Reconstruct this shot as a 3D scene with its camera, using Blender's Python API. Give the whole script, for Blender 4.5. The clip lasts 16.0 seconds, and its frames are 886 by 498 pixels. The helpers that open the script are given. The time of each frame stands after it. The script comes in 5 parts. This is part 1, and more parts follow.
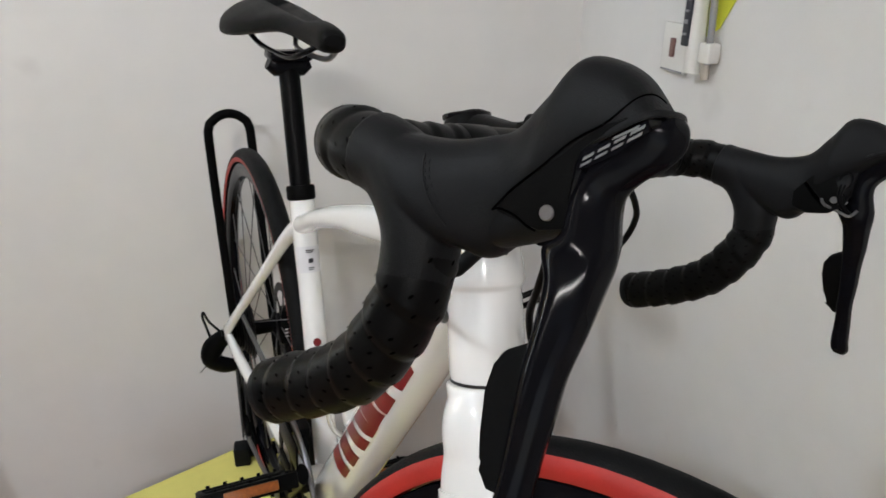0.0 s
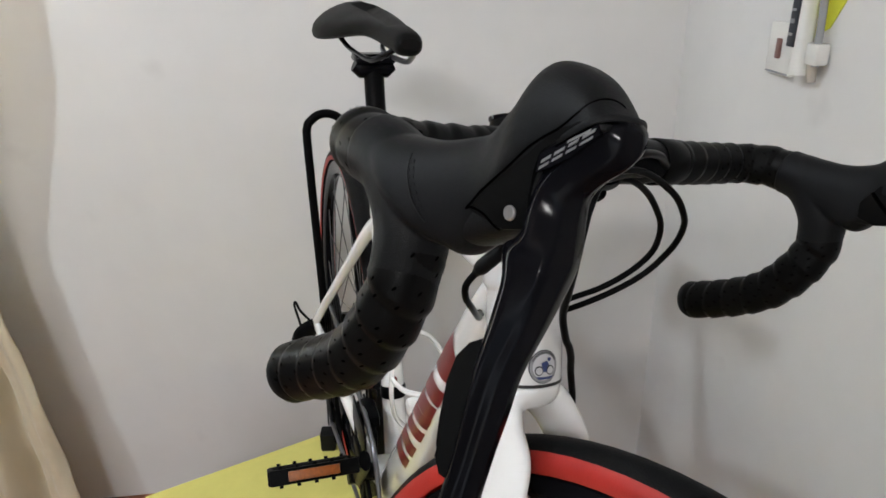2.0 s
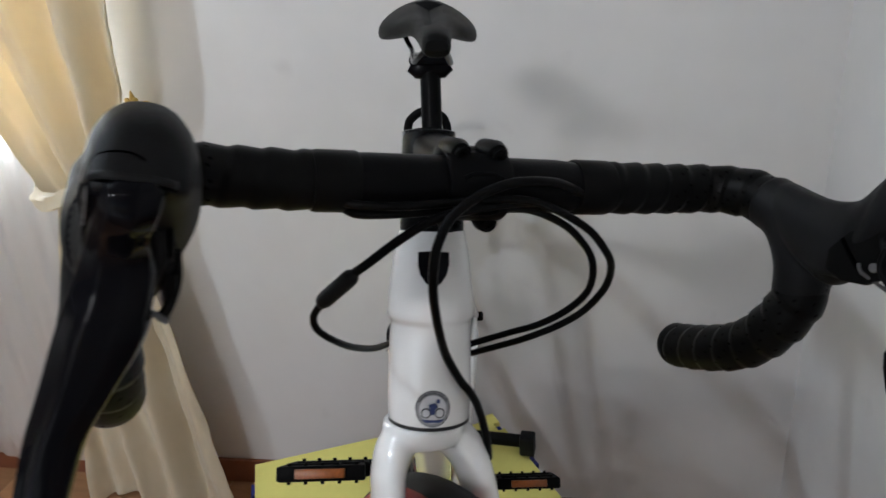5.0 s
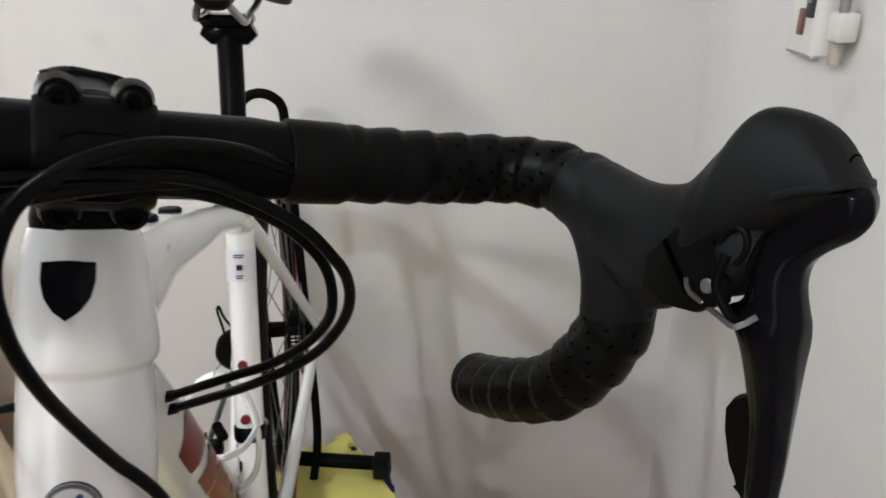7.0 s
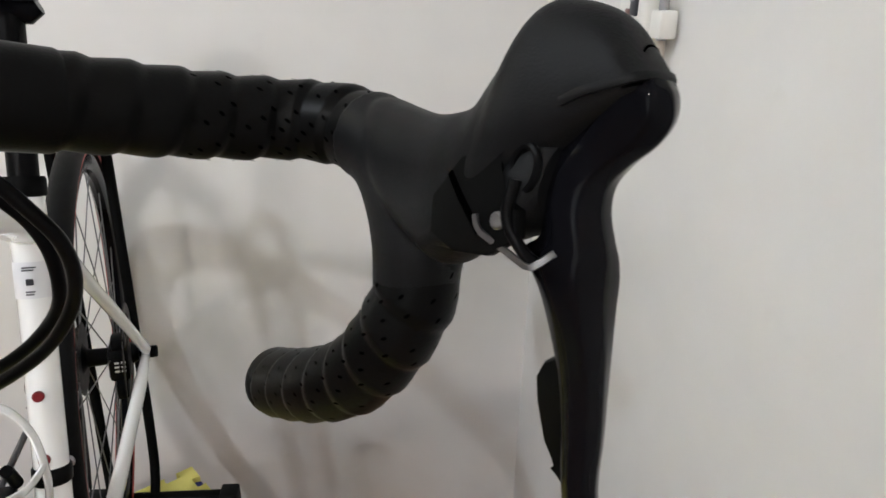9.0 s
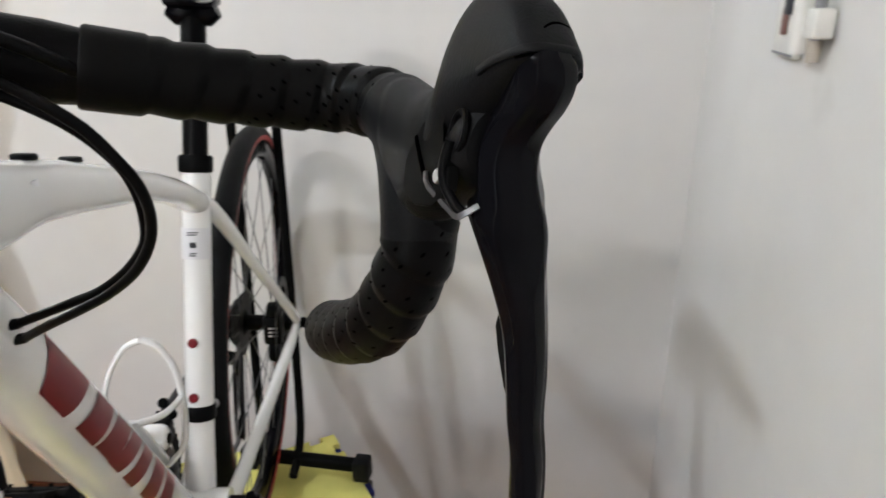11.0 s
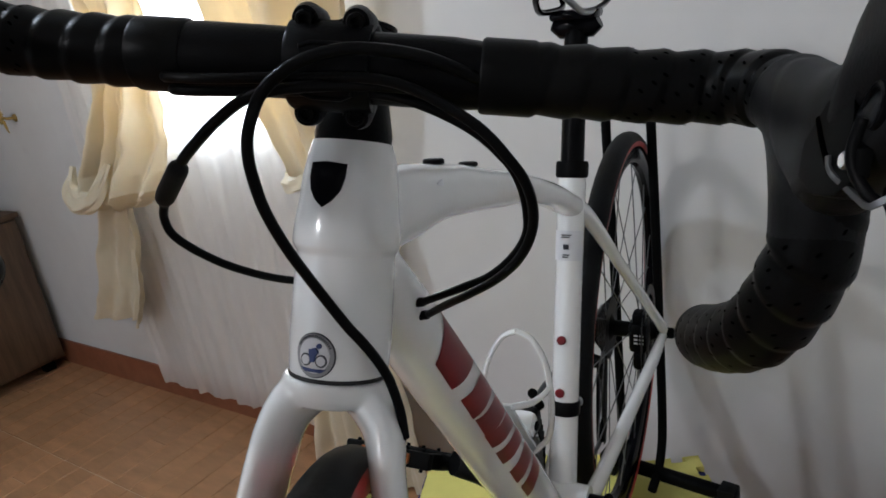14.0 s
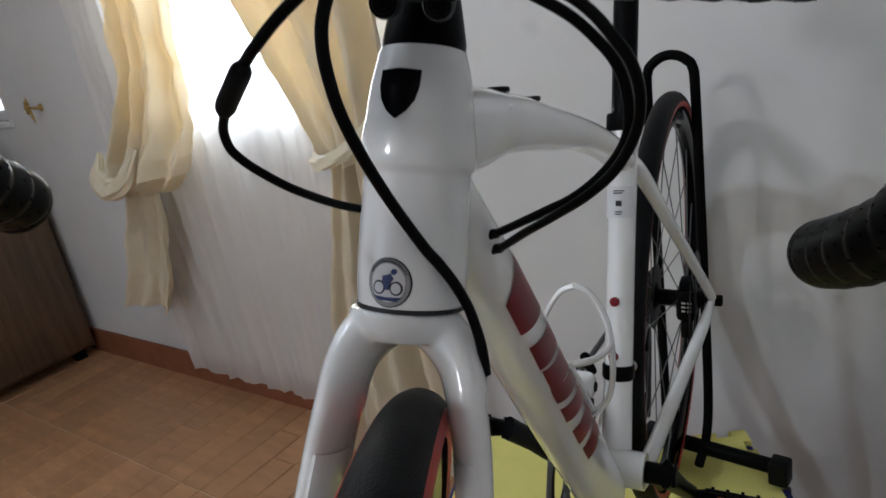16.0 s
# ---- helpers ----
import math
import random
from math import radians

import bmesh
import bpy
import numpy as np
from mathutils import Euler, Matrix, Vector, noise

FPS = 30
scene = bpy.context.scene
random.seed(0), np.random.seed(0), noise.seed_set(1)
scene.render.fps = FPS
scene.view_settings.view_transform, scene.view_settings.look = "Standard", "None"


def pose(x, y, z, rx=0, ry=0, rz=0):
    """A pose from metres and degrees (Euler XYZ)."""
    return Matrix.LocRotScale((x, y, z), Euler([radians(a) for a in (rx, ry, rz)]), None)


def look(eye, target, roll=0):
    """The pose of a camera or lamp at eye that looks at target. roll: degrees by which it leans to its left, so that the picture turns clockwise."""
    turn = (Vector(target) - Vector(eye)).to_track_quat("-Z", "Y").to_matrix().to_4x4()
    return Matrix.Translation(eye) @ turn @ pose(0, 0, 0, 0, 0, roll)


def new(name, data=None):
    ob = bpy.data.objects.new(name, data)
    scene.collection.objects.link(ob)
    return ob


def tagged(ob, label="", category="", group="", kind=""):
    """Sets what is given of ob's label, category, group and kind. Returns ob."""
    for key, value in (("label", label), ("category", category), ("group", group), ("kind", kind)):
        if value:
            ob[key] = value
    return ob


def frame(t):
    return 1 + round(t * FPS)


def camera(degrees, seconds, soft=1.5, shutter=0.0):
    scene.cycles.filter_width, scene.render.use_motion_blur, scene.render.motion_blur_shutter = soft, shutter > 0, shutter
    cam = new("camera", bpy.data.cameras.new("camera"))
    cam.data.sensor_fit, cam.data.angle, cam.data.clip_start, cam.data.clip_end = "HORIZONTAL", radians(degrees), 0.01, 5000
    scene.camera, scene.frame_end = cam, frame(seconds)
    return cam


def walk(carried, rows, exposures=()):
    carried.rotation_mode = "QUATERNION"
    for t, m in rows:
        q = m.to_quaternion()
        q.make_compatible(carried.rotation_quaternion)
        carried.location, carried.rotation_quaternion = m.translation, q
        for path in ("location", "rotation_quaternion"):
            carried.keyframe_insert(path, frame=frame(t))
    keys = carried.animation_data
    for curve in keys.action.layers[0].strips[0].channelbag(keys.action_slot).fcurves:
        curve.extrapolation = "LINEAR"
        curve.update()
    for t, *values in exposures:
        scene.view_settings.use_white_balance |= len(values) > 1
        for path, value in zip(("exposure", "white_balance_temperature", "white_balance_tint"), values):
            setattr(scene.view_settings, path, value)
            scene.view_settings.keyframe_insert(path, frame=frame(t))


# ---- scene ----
cam = camera(65.5, 16.0, soft=1.6, shutter=0.5)
PATH = [
    (0, (-0.2064, -0.7528, 1.4460), (0.5956, 0.8926, 0.6401), 0.50),
    (0.5, (-0.1960, -0.7624, 1.4479), (0.5100, 0.9257, 0.6405), -0.37),
    (1, (-0.1860, -0.7700, 1.4499), (0.4336, 0.9505, 0.6400), -1.38),
    (1.5, (-0.1719, -0.7759, 1.4510), (0.3844, 0.9685, 0.6464), -1.47),
    (2, (-0.1654, -0.7813, 1.4487), (0.3416, 0.9799, 0.6480), -1.12),
    (2.5, (-0.1478, -0.7810, 1.4512), (0.3155, 0.9996, 0.6672), -1.28),
    (3, (-0.1220, -0.7860, 1.4548), (0.2417, 1.0150, 0.6647), -2.23),
    (3.2, (-0.1104, -0.7868, 1.4559), (0.1946, 1.0272, 0.6708), -2.85),
    (5.3, (0.0600, -0.7590, 1.4430), (0.001, 1.071, 0.639), -5.0),
    (5.5, (0.0757, -0.7481, 1.4338), (0.038, 1.092, 0.652), -5.1),
    (6, (0.0996, -0.7046, 1.4166), (0.1343, 1.1333, 0.6287), -3.60),
    (6.5, (0.1202, -0.6668, 1.4019), (0.2741, 1.1610, 0.6045), -2.34),
    (7, (0.1277, -0.6427, 1.3868), (0.3833, 1.1650, 0.5702), -1.32),
    (7.5, (0.1268, -0.6298, 1.3684), (0.5241, 1.1600, 0.5693), 0.82),
    (8, (0.1366, -0.6158, 1.3570), (0.6833, 1.1455, 0.5832), 1.38),
    (8.5, (0.1523, -0.6098, 1.3478), (0.7735, 1.1334, 0.5893), 1.42),
    (8.7, (0.1584, -0.6107, 1.3468), (0.7994, 1.1219, 0.5806), 1.08),
    (10.8, (0.2130, -0.6650, 1.3470), (0.456, 1.179, 0.611), -0.1),
    (11, (0.2217, -0.6627, 1.3433), (0.37, 1.185, 0.593), -0.5),
    (11.5, (0.2378, -0.6742, 1.3430), (0.058, 1.176, 0.605), -1.8),
    (12, (0.2432, -0.6774, 1.3451), (-0.213, 1.14, 0.646), -4.7),
    (12.5, (0.2472, -0.6776, 1.3468), (-0.421, 1.09, 0.693), -6.7),
    (13, (0.2432, -0.6711, 1.3439), (-0.512, 1.063, 0.694), -7.4),
    (13.5, (0.2286, -0.6651, 1.3371), (-0.587, 1.043, 0.691), -8.5),
    (14, (0.2197, -0.6662, 1.3377), (-0.646, 1.02, 0.699), -9.1),
    (14.5, (0.2172, -0.6676, 1.3360), (-0.668, 1.009, 0.699), -9.4),
    (15, (0.2110, -0.6743, 1.3308), (-0.692, 0.99, 0.686), -9.8),
    (15.5, (0.1970, -0.6778, 1.3183), (-0.74, 0.97, 0.68), -10.7),
    (16, (0.1787, -0.6642, 1.3000), (-0.739, 0.988, 0.644), -10.7),
]
walk(cam, [(t, look(eye, target, roll)) for t, eye, target, roll in PATH],
     exposures=[(0.0, -0.1, 6600, 10), (3.0, -0.05, 6450, 10), (5.5, -0.5, 6200, 10), (6.0, -0.12, 6300, 10), (7.0, 0.08, 6580, 10), (8.5, 0.2, 6640, 10), (11.0, 0.2, 6560, 10), (12.5, -0.50, 6300, 10), (14.5, -0.62, 6110, 10), (16.0, -0.75, 6100, 10)])

# ---- world, lamps and exposure ----
TOP = 0.42                      # height of the foam mats under the bicycle
ROOM = pose(0.827, 0.631, 0, 0, 0, -9.77)      # room corner: x along the window wall, y out through it
world = bpy.data.worlds.new("daylight")
scene.world = world
world.use_nodes = True
wn = world.node_tree.nodes
sky = wn.new("ShaderNodeTexSky")
sky.sky_type, sky.sun_disc = "NISHITA", False
sky.sun_elevation, sky.sun_rotation = radians(50), radians(200)
world.node_tree.links.new(sky.outputs[0], wn["Background"].inputs[0])
wn["Background"].inputs[1].default_value = 0.10


def area_lamp(name, matrix, sx, sy, power, colour):
    data = bpy.data.lights.new(name, "AREA")
    data.shape, data.size, data.size_y, data.energy, data.color = "RECTANGLE", sx, sy, power, colour
    ob = new(name, data)
    ob.matrix_world = matrix
    return ob


# daylight in the window opening, and the two lamps whose shadows fall on the wall
area_lamp("window_daylight", ROOM @ pose(-2.17, 0.04, 1.62, 90, 0, 180), 0.9, 1.0, 48.0, (0.82, 0.93, 1.0))
area_lamp("ceiling_bulb_light", look((-1.46, -0.25, 2.63), (0.4, 0.45, 0.9)), 0.09, 0.09, 24.5, (0.80, 0.90, 1.0))
area_lamp("tube_light_glow", look((-1.20, -2.25, 2.34), (0.1, 0.5, 0.9)), 0.36, 0.08, 22.5, (1.0, 0.98, 0.98))
# fill lamp added in an invented doorway at the far side of the room
area_lamp("added_room_fill", ROOM @ pose(-2.5, -3.76, 1.10, -90, 0, 180), 1.7, 2.0, 16.0, (0.90, 0.96, 1.0))


# ---- materials ----
def material(name, colour, rough=0.5, metal=0.0, vary=0.0, scale=20.0, bump=0.0, bump_scale=200.0, coat=0.0, spec=0.5,
             dark=None, stretch=(1, 1, 1), transmission=0.0, sheen=0.0):
    m = bpy.data.materials.new(name)
    m.use_nodes = True
    nt = m.node_tree
    b = nt.nodes["Principled BSDF"]
    b.inputs["Base Color"].default_value = (*colour, 1)
    b.inputs["Roughness"].default_value, b.inputs["Metallic"].default_value = rough, metal
    b.inputs["Coat Weight"].default_value, b.inputs["Specular IOR Level"].default_value = coat, spec
    b.inputs["Coat Roughness"].default_value = 0.06
    b.inputs["Transmission Weight"].default_value, b.inputs["Sheen Weight"].default_value = transmission, sheen
    co = nt.nodes.new("ShaderNodeTexCoord")
    mp = nt.nodes.new("ShaderNodeMapping")
    mp.inputs["Scale"].default_value = stretch
    nt.links.new(co.outputs["Object"], mp.inputs[0])
    if vary:
        n1 = nt.nodes.new("ShaderNodeTexNoise")
        n1.inputs["Scale"].default_value, n1.inputs["Detail"].default_value = scale, 5
        n2 = nt.nodes.new("ShaderNodeTexNoise")
        n2.inputs["Scale"].default_value, n2.inputs["Detail"].default_value = scale * 7.3, 3
        nt.links.new(mp.outputs[0], n1.inputs[0])
        nt.links.new(mp.outputs[0], n2.inputs[0])
        add = nt.nodes.new("ShaderNodeMath")
        add.operation = "MULTIPLY_ADD"
        add.inputs[1].default_value = 0.35
        nt.links.new(n2.outputs["Fac"], add.inputs[0])
        nt.links.new(n1.outputs["Fac"], add.inputs[2])
        ramp = nt.nodes.new("ShaderNodeMapRange")
        ramp.inputs[1].default_value, ramp.inputs[2].default_value = 0.45, 0.95
        nt.links.new(add.outputs[0], ramp.inputs[0])
        mix = nt.nodes.new("ShaderNodeMix")
        mix.data_type = "RGBA"
        low = dark or tuple(c * (1 - vary) for c in colour)
        mix.inputs[6].default_value, mix.inputs[7].default_value = (*low, 1), (*colour, 1)
        nt.links.new(ramp.outputs[0], mix.inputs[0])
        nt.links.new(mix.outputs[2], b.inputs["Base Color"])
        rr = nt.nodes.new("ShaderNodeMapRange")
        rr.inputs[3].default_value, rr.inputs[4].default_value = min(1, rough * 1.15), rough * 0.9
        nt.links.new(n1.outputs["Fac"], rr.inputs[0])
        nt.links.new(rr.outputs[0], b.inputs["Roughness"])
    if bump:
        n3 = nt.nodes.new("ShaderNodeTexNoise")
        n3.inputs["Scale"].default_value, n3.inputs["Detail"].default_value = bump_scale, 4
        nt.links.new(mp.outputs[0], n3.inputs[0])
        bp = nt.nodes.new("ShaderNodeBump")
        bp.inputs["Strength"].default_value, bp.inputs["Distance"].default_value = bump, 0.002
        nt.links.new(n3.outputs["Fac"], bp.inputs["Height"])
        nt.links.new(bp.outputs[0], b.inputs["Normal"])
    return m


def glow(name, colour, strength):
    m = bpy.data.materials.new(name)
    m.use_nodes = True
    b = m.node_tree.nodes["Principled BSDF"]
    b.inputs["Base Color"].default_value = (*colour, 1)
    b.inputs["Emission Color"].default_value, b.inputs["Emission Strength"].default_value = (*colour, 1), strength
    return m


def cloth(name, colour, through_light, clear, vary, motif=0.0, motif_scale=9.0, glow_colour=None):
    """Thin fabric: part diffuse, part translucent, part open weave."""
    m = material(name, colour, 0.75, vary=vary, scale=6, bump=0.25, bump_scale=420, sheen=0.2, stretch=(1, 1, 0.4))
    nt = m.node_tree
    b, out = nt.nodes["Principled BSDF"], nt.nodes["Material Output"]
    tr = nt.nodes.new("ShaderNodeBsdfTranslucent")
    tr.inputs[0].default_value = (*(glow_colour or colour), 1)
    mix = nt.nodes.new("ShaderNodeMixShader")
    mix.inputs[0].default_value = through_light
    nt.links.new(b.outputs[0], mix.inputs[1])
    nt.links.new(tr.outputs[0], mix.inputs[2])
    last = mix
    if clear:
        op = nt.nodes.new("ShaderNodeBsdfTransparent")
        mix2 = nt.nodes.new("ShaderNodeMixShader")
        mix2.inputs[0].default_value = clear
        nt.links.new(mix.outputs[0], mix2.inputs[1])
        nt.links.new(op.outputs[0], mix2.inputs[2])
        last = mix2
    if motif:
        # woven damask: glossier curling figures
        co = nt.nodes.new("ShaderNodeTexCoord")
        wv = nt.nodes.new("ShaderNodeTexNoise")
        wv.inputs["Scale"].default_value, wv.inputs["Detail"].default_value, wv.inputs["Distortion"].default_value = motif_scale, 1.0, 2.5
        st = nt.nodes.new("ShaderNodeMapRange")
        st.inputs[1].default_value, st.inputs[2].default_value = 0.50, 0.54
        st.inputs[3].default_value, st.inputs[4].default_value = 0.78, 0.36
        nt.links.new(co.outputs["Object"], wv.inputs[0])
        nt.links.new(wv.outputs["Fac"], st.inputs[0])
        for link in list(b.inputs["Roughness"].links):
            nt.links.remove(link)
        nt.links.new(st.outputs[0], b.inputs["Roughness"])
    nt.links.new(last.outputs[0], out.inputs[0])
    return m


WHITE = material("white_gloss_paint", (0.80, 0.80, 0.79), 0.18, vary=0.04, scale=8, coat=0.8)
RED = material("dark_red_decal", (0.185, 0.009, 0.015), 0.30, vary=0.2, scale=30, coat=0.12, spec=0.3)
RUBBER = material("grip_rubber", (0.0074, 0.0076, 0.0084), 0.46, vary=0.35, scale=45, bump=0.16, bump_scale=1500, spec=0.11)
TAPE = material("bar_tape", (0.0043, 0.0043, 0.0043), 0.36, vary=0.35, scale=45, bump=0.06, bump_scale=900, spec=0.065)
TAPE_HOLE = material("tape_perforation", (0.0004, 0.0004, 0.0004), 0.9, spec=0.0)
GLOSS = material("gloss_black_resin", (0.0040, 0.0040, 0.0054), 0.14, coat=0.02, vary=0.2, scale=30, spec=0.055)
SATIN = material("satin_black_alloy", (0.0030, 0.0030, 0.0034), 0.34, vary=0.3, scale=40, bump=0.1, bump_scale=600, spec=0.06)
MATT = material("matt_black_steel", (0.0030, 0.0030, 0.0030), 0.55, vary=0.3, scale=30, spec=0.05)
STEEL = material("bright_steel", (0.34, 0.34, 0.35), 0.32, metal=1.0, vary=0.1, scale=50)
COG = material("dark_steel", (0.018, 0.017, 0.016), 0.45, metal=0.35, vary=0.3, scale=60, spec=0.2)
SPOKE = material("spoke_steel", (0.13, 0.13, 0.135), 0.38, metal=0.8)
TYRE = material("tyre_rubber", (0.0055, 0.0055, 0.0058), 0.55, vary=0.35, scale=25, bump=0.3, bump_scale=700, spec=0.10)
TYRE_RED = material("red_tyre_wall", (0.42, 0.022, 0.016), 0.50, vary=0.2, scale=30, bump=0.2, bump_scale=600)
HOUSING = material("cable_housing", (0.0026, 0.0026, 0.0028), 0.30, vary=0.2, scale=60, spec=0.08)
SADDLE = material("saddle_cover", (0.0045, 0.0046, 0.0049), 0.48, vary=0.3, scale=40, bump=0.2, bump_scale=800, spec=0.10)
AMBER = material("amber_reflector", (0.30, 0.078, 0.006), 0.35, vary=0.4, scale=300, coat=0.2)
GREY_PRINT = material("grey_print", (0.27, 0.27, 0.28), 0.4)
MARK_PRINT = material("silver_mark", (0.16, 0.16, 0.165), 0.4)
PALE_PRINT = material("pale_print", (0.62, 0.62, 0.64), 0.35)
DARK_PRINT = material("dark_print", (0.030, 0.032, 0.042), 0.45, vary=0.2, scale=60)
BLUE_PRINT = material("navy_print", (0.03, 0.05, 0.16), 0.4)
WALL = material("wall_paint", (0.72, 0.71, 0.70), 0.62, vary=0.10, scale=1.7, bump=0.12, bump_scale=55)
# a few faint grey smudges on the painted wall
nt = WALL.node_tree
co, sm, pick, dirt = nt.nodes.new("ShaderNodeTexCoord"), nt.nodes.new("ShaderNodeTexNoise"), nt.nodes.new("ShaderNodeMapRange"), nt.nodes.new("ShaderNodeMix")
sm.inputs["Scale"].default_value, sm.inputs["Detail"].default_value = 7.0, 3.0
pick.inputs[1].default_value, pick.inputs[2].default_value, pick.inputs[4].default_value = 0.66, 0.80, 0.22
dirt.data_type = "RGBA"
dirt.inputs[7].default_value = (0.36, 0.34, 0.33, 1)
base_in = nt.nodes["Principled BSDF"].inputs["Base Color"]
nt.links.new(co.outputs["Object"], sm.inputs[0])
nt.links.new(sm.outputs["Fac"], pick.inputs[0])
nt.links.new(pick.outputs[0], dirt.inputs[0])
nt.links.new(base_in.links[0].from_socket, dirt.inputs[6])
nt.links.new(dirt.outputs[2], base_in)
CEIL = material("ceiling_paint", (0.78, 0.77, 0.75), 0.8, vary=0.05, scale=2)
TILE = material("terracotta_plank_tile", (0.47, 0.245, 0.118), 0.38, vary=0.30, scale=5, bump=0.08, bump_scale=60, stretch=(1, 6, 1))
GROUT = material("pale_grout", (0.58, 0.42, 0.29), 0.8, vary=0.2, scale=20)
SKIRT = material("terracotta_skirting", (0.30, 0.105, 0.050), 0.45, vary=0.3, scale=12)
DRAPE = cloth("cream_damask", (0.79, 0.715, 0.545), 0.26, 0.0, 0.14, motif=1.0, motif_scale=13.0, glow_colour=(0.86, 0.68, 0.38))
SHEER = cloth("white_voile", (0.86, 0.82, 0.78), 0.55, 0.22, 0.05)
GOLD = material("gilt_metal", (0.62, 0.42, 0.14), 0.32, metal=0.9, vary=0.3, scale=60)
DARKWOOD = material("dark_veneer", (0.135, 0.080, 0.044), 0.45, vary=0.55, scale=6, bump=0.1, bump_scale=90, stretch=(6, 6, 0.5))
BENCHWOOD = material("bench_wood", (0.030, 0.018, 0.013), 0.5, vary=0.4, scale=8, stretch=(6, 0.6, 6))
YELLOW = material("yellow_foam", (0.74, 0.68, 0.19), 0.80, vary=0.10, scale=9, bump=0.3, bump_scale=260)
BLUE = material("blue_foam", (0.018, 0.022, 0.16), 0.80, vary=0.2, scale=12, bump=0.3, bump_scale=260)
PLASTIC = material("white_plastic", (0.74, 0.73, 0.70), 0.35, vary=0.05, scale=20)
LIME = material("lime_paper", (0.66, 0.68, 0.05), 0.55, vary=0.1, scale=15)
DARKRED = material("red_rocker", (0.20, 0.10, 0.09), 0.4)
ALU = material("window_frame_paint", (0.75, 0.75, 0.74), 0.4, vary=0.05, scale=10)
OUTSIDE = glow("bright_outside", (0.95, 0.98, 1.0), 9.0)
LAMPGLASS = glow("lit_lamp_glass", (1.0, 0.95, 0.88), 4.0)
BLACKLINE = material("black_line", (0.006, 0.006, 0.006), 0.5)


# ---- mesh tools ----
def finish(name, bm, mat, parent=None, label="", matrix=None, angle=38, category="", group="", kind=""):
    bmesh.ops.recalc_face_normals(bm, faces=bm.faces)
    me = bpy.data.meshes.new(name)
    bm.to_mesh(me)
    bm.free()
    me.polygons.foreach_set("use_smooth", [True] * len(me.polygons))
    me.set_sharp_from_angle(angle=radians(angle))
    me.materials.append(mat)
    ob = new(name, me)
    if parent is not None:
        ob.parent = parent
    if matrix is not None:
        ob.matrix_basis = matrix
    return tagged(ob, label, category, group, kind)


def part(name, bm, mat, parent, label="", matrix=None, angle=38):
    return finish(name, bm, mat, parent, label, matrix, angle)


def thing(name, label, category, matrix=None, group="", kind=""):
    ob = new(name)
    ob.empty_display_size = 0.05
    if matrix is not None:
        ob.matrix_basis = matrix
    return tagged(ob, label, category, group, kind)


def curve_points(pts, n):
    """A smooth line through the given points, n points to each stretch."""
    P = [Vector(p) for p in pts]
    P = [2 * P[0] - P[1]] + P + [2 * P[-1] - P[-2]]
    out = []
    for i in range(1, len(P) - 2):
        a, b, c, d = P[i - 1:i + 3]
        for k in range(n):
            t = k / n
            out.append(0.5 * (2 * b + (c - a) * t + (2 * a - 5 * b + 4 * c - d) * t * t + (3 * b - a - 3 * c + d) * t ** 3))
    out.append(P[-2])
    return out


def spread(values, n):
    """The numbers (or pairs) given for each point, spread like curve_points."""
    out = []
    for a, b in zip(values, values[1:]):
        for k in range(n):
            t = k / n
            t = t * t * (3 - 2 * t)
            out.append(tuple(x + (y - x) * t for x, y in zip(a, b)) if isinstance(a, tuple) else a + (b - a) * t)
    return out + [values[-1]]


def frames(pts, side=(1, 0, 0)):
    """Frames carried along a line: (place, side, up)."""
    out, s = [], Vector(side)
    for i, p in enumerate(pts):
        d = (pts[min(i + 1, len(pts) - 1)] - pts[max(i - 1, 0)]).normalized()
        s = (s - d * s.dot(d)).normalized()
        out.append((p, s.copy(), d.cross(s).normalized()))
    return out


def sweep(bm, pts, radii, seg=14, side=(1, 0, 0), caps=True, square=1.0, ripple=None, closed=False):
    """A tube along pts. radii: one number, or for each point a number or a pair (across side, across up)."""
    pts = [Vector(p) for p in pts]
    if not isinstance(radii, (list, tuple)):
        radii = [radii] * len(pts)
    rings = []
    dist = 0.0
    for i, ((p, s, u), r) in enumerate(zip(frames(pts, side), radii)):
        if i:
            dist += (pts[i] - pts[i - 1]).length
        a, b = r if isinstance(r, tuple) else (r, r)
        ring = []
        for k in range(seg):
            w = 2 * math.pi * k / seg
            c, q = math.cos(w), math.sin(w)
            if square != 1.0:
                c, q = math.copysign(abs(c) ** square, c), math.copysign(abs(q) ** square, q)
            e = ripple(dist, w) if ripple else 0.0
            ring.append(bm.verts.new(p + s * (a + e) * c + u * (b + e) * q))
        rings.append(ring)
    pairs = list(zip(rings, rings[1:])) + ([(rings[-1], rings[0])] if closed else [])
    for r0, r1 in pairs:
        for k in range(seg):
            bm.faces.new((r0[k], r0[(k + 1) % seg], r1[(k + 1) % seg], r1[k]))
    if caps and not closed:
        bm.faces.new(rings[0][::-1])
        bm.faces.new(rings[-1])
    return rings


def loft(bm, sections, caps=True):
    """Faces between rings of the same count of points."""
    rings = [[bm.verts.new(p) for p in ring] for ring in sections]
    n = len(rings[0])
    for r0, r1 in zip(rings, rings[1:]):
        for k in range(n):
            bm.faces.new((r0[k], r0[(k + 1) % n], r1[(k + 1) % n], r1[k]))
    if caps:
        bm.faces.new(rings[0][::-1])
        bm.faces.new(rings[-1])
    return rings


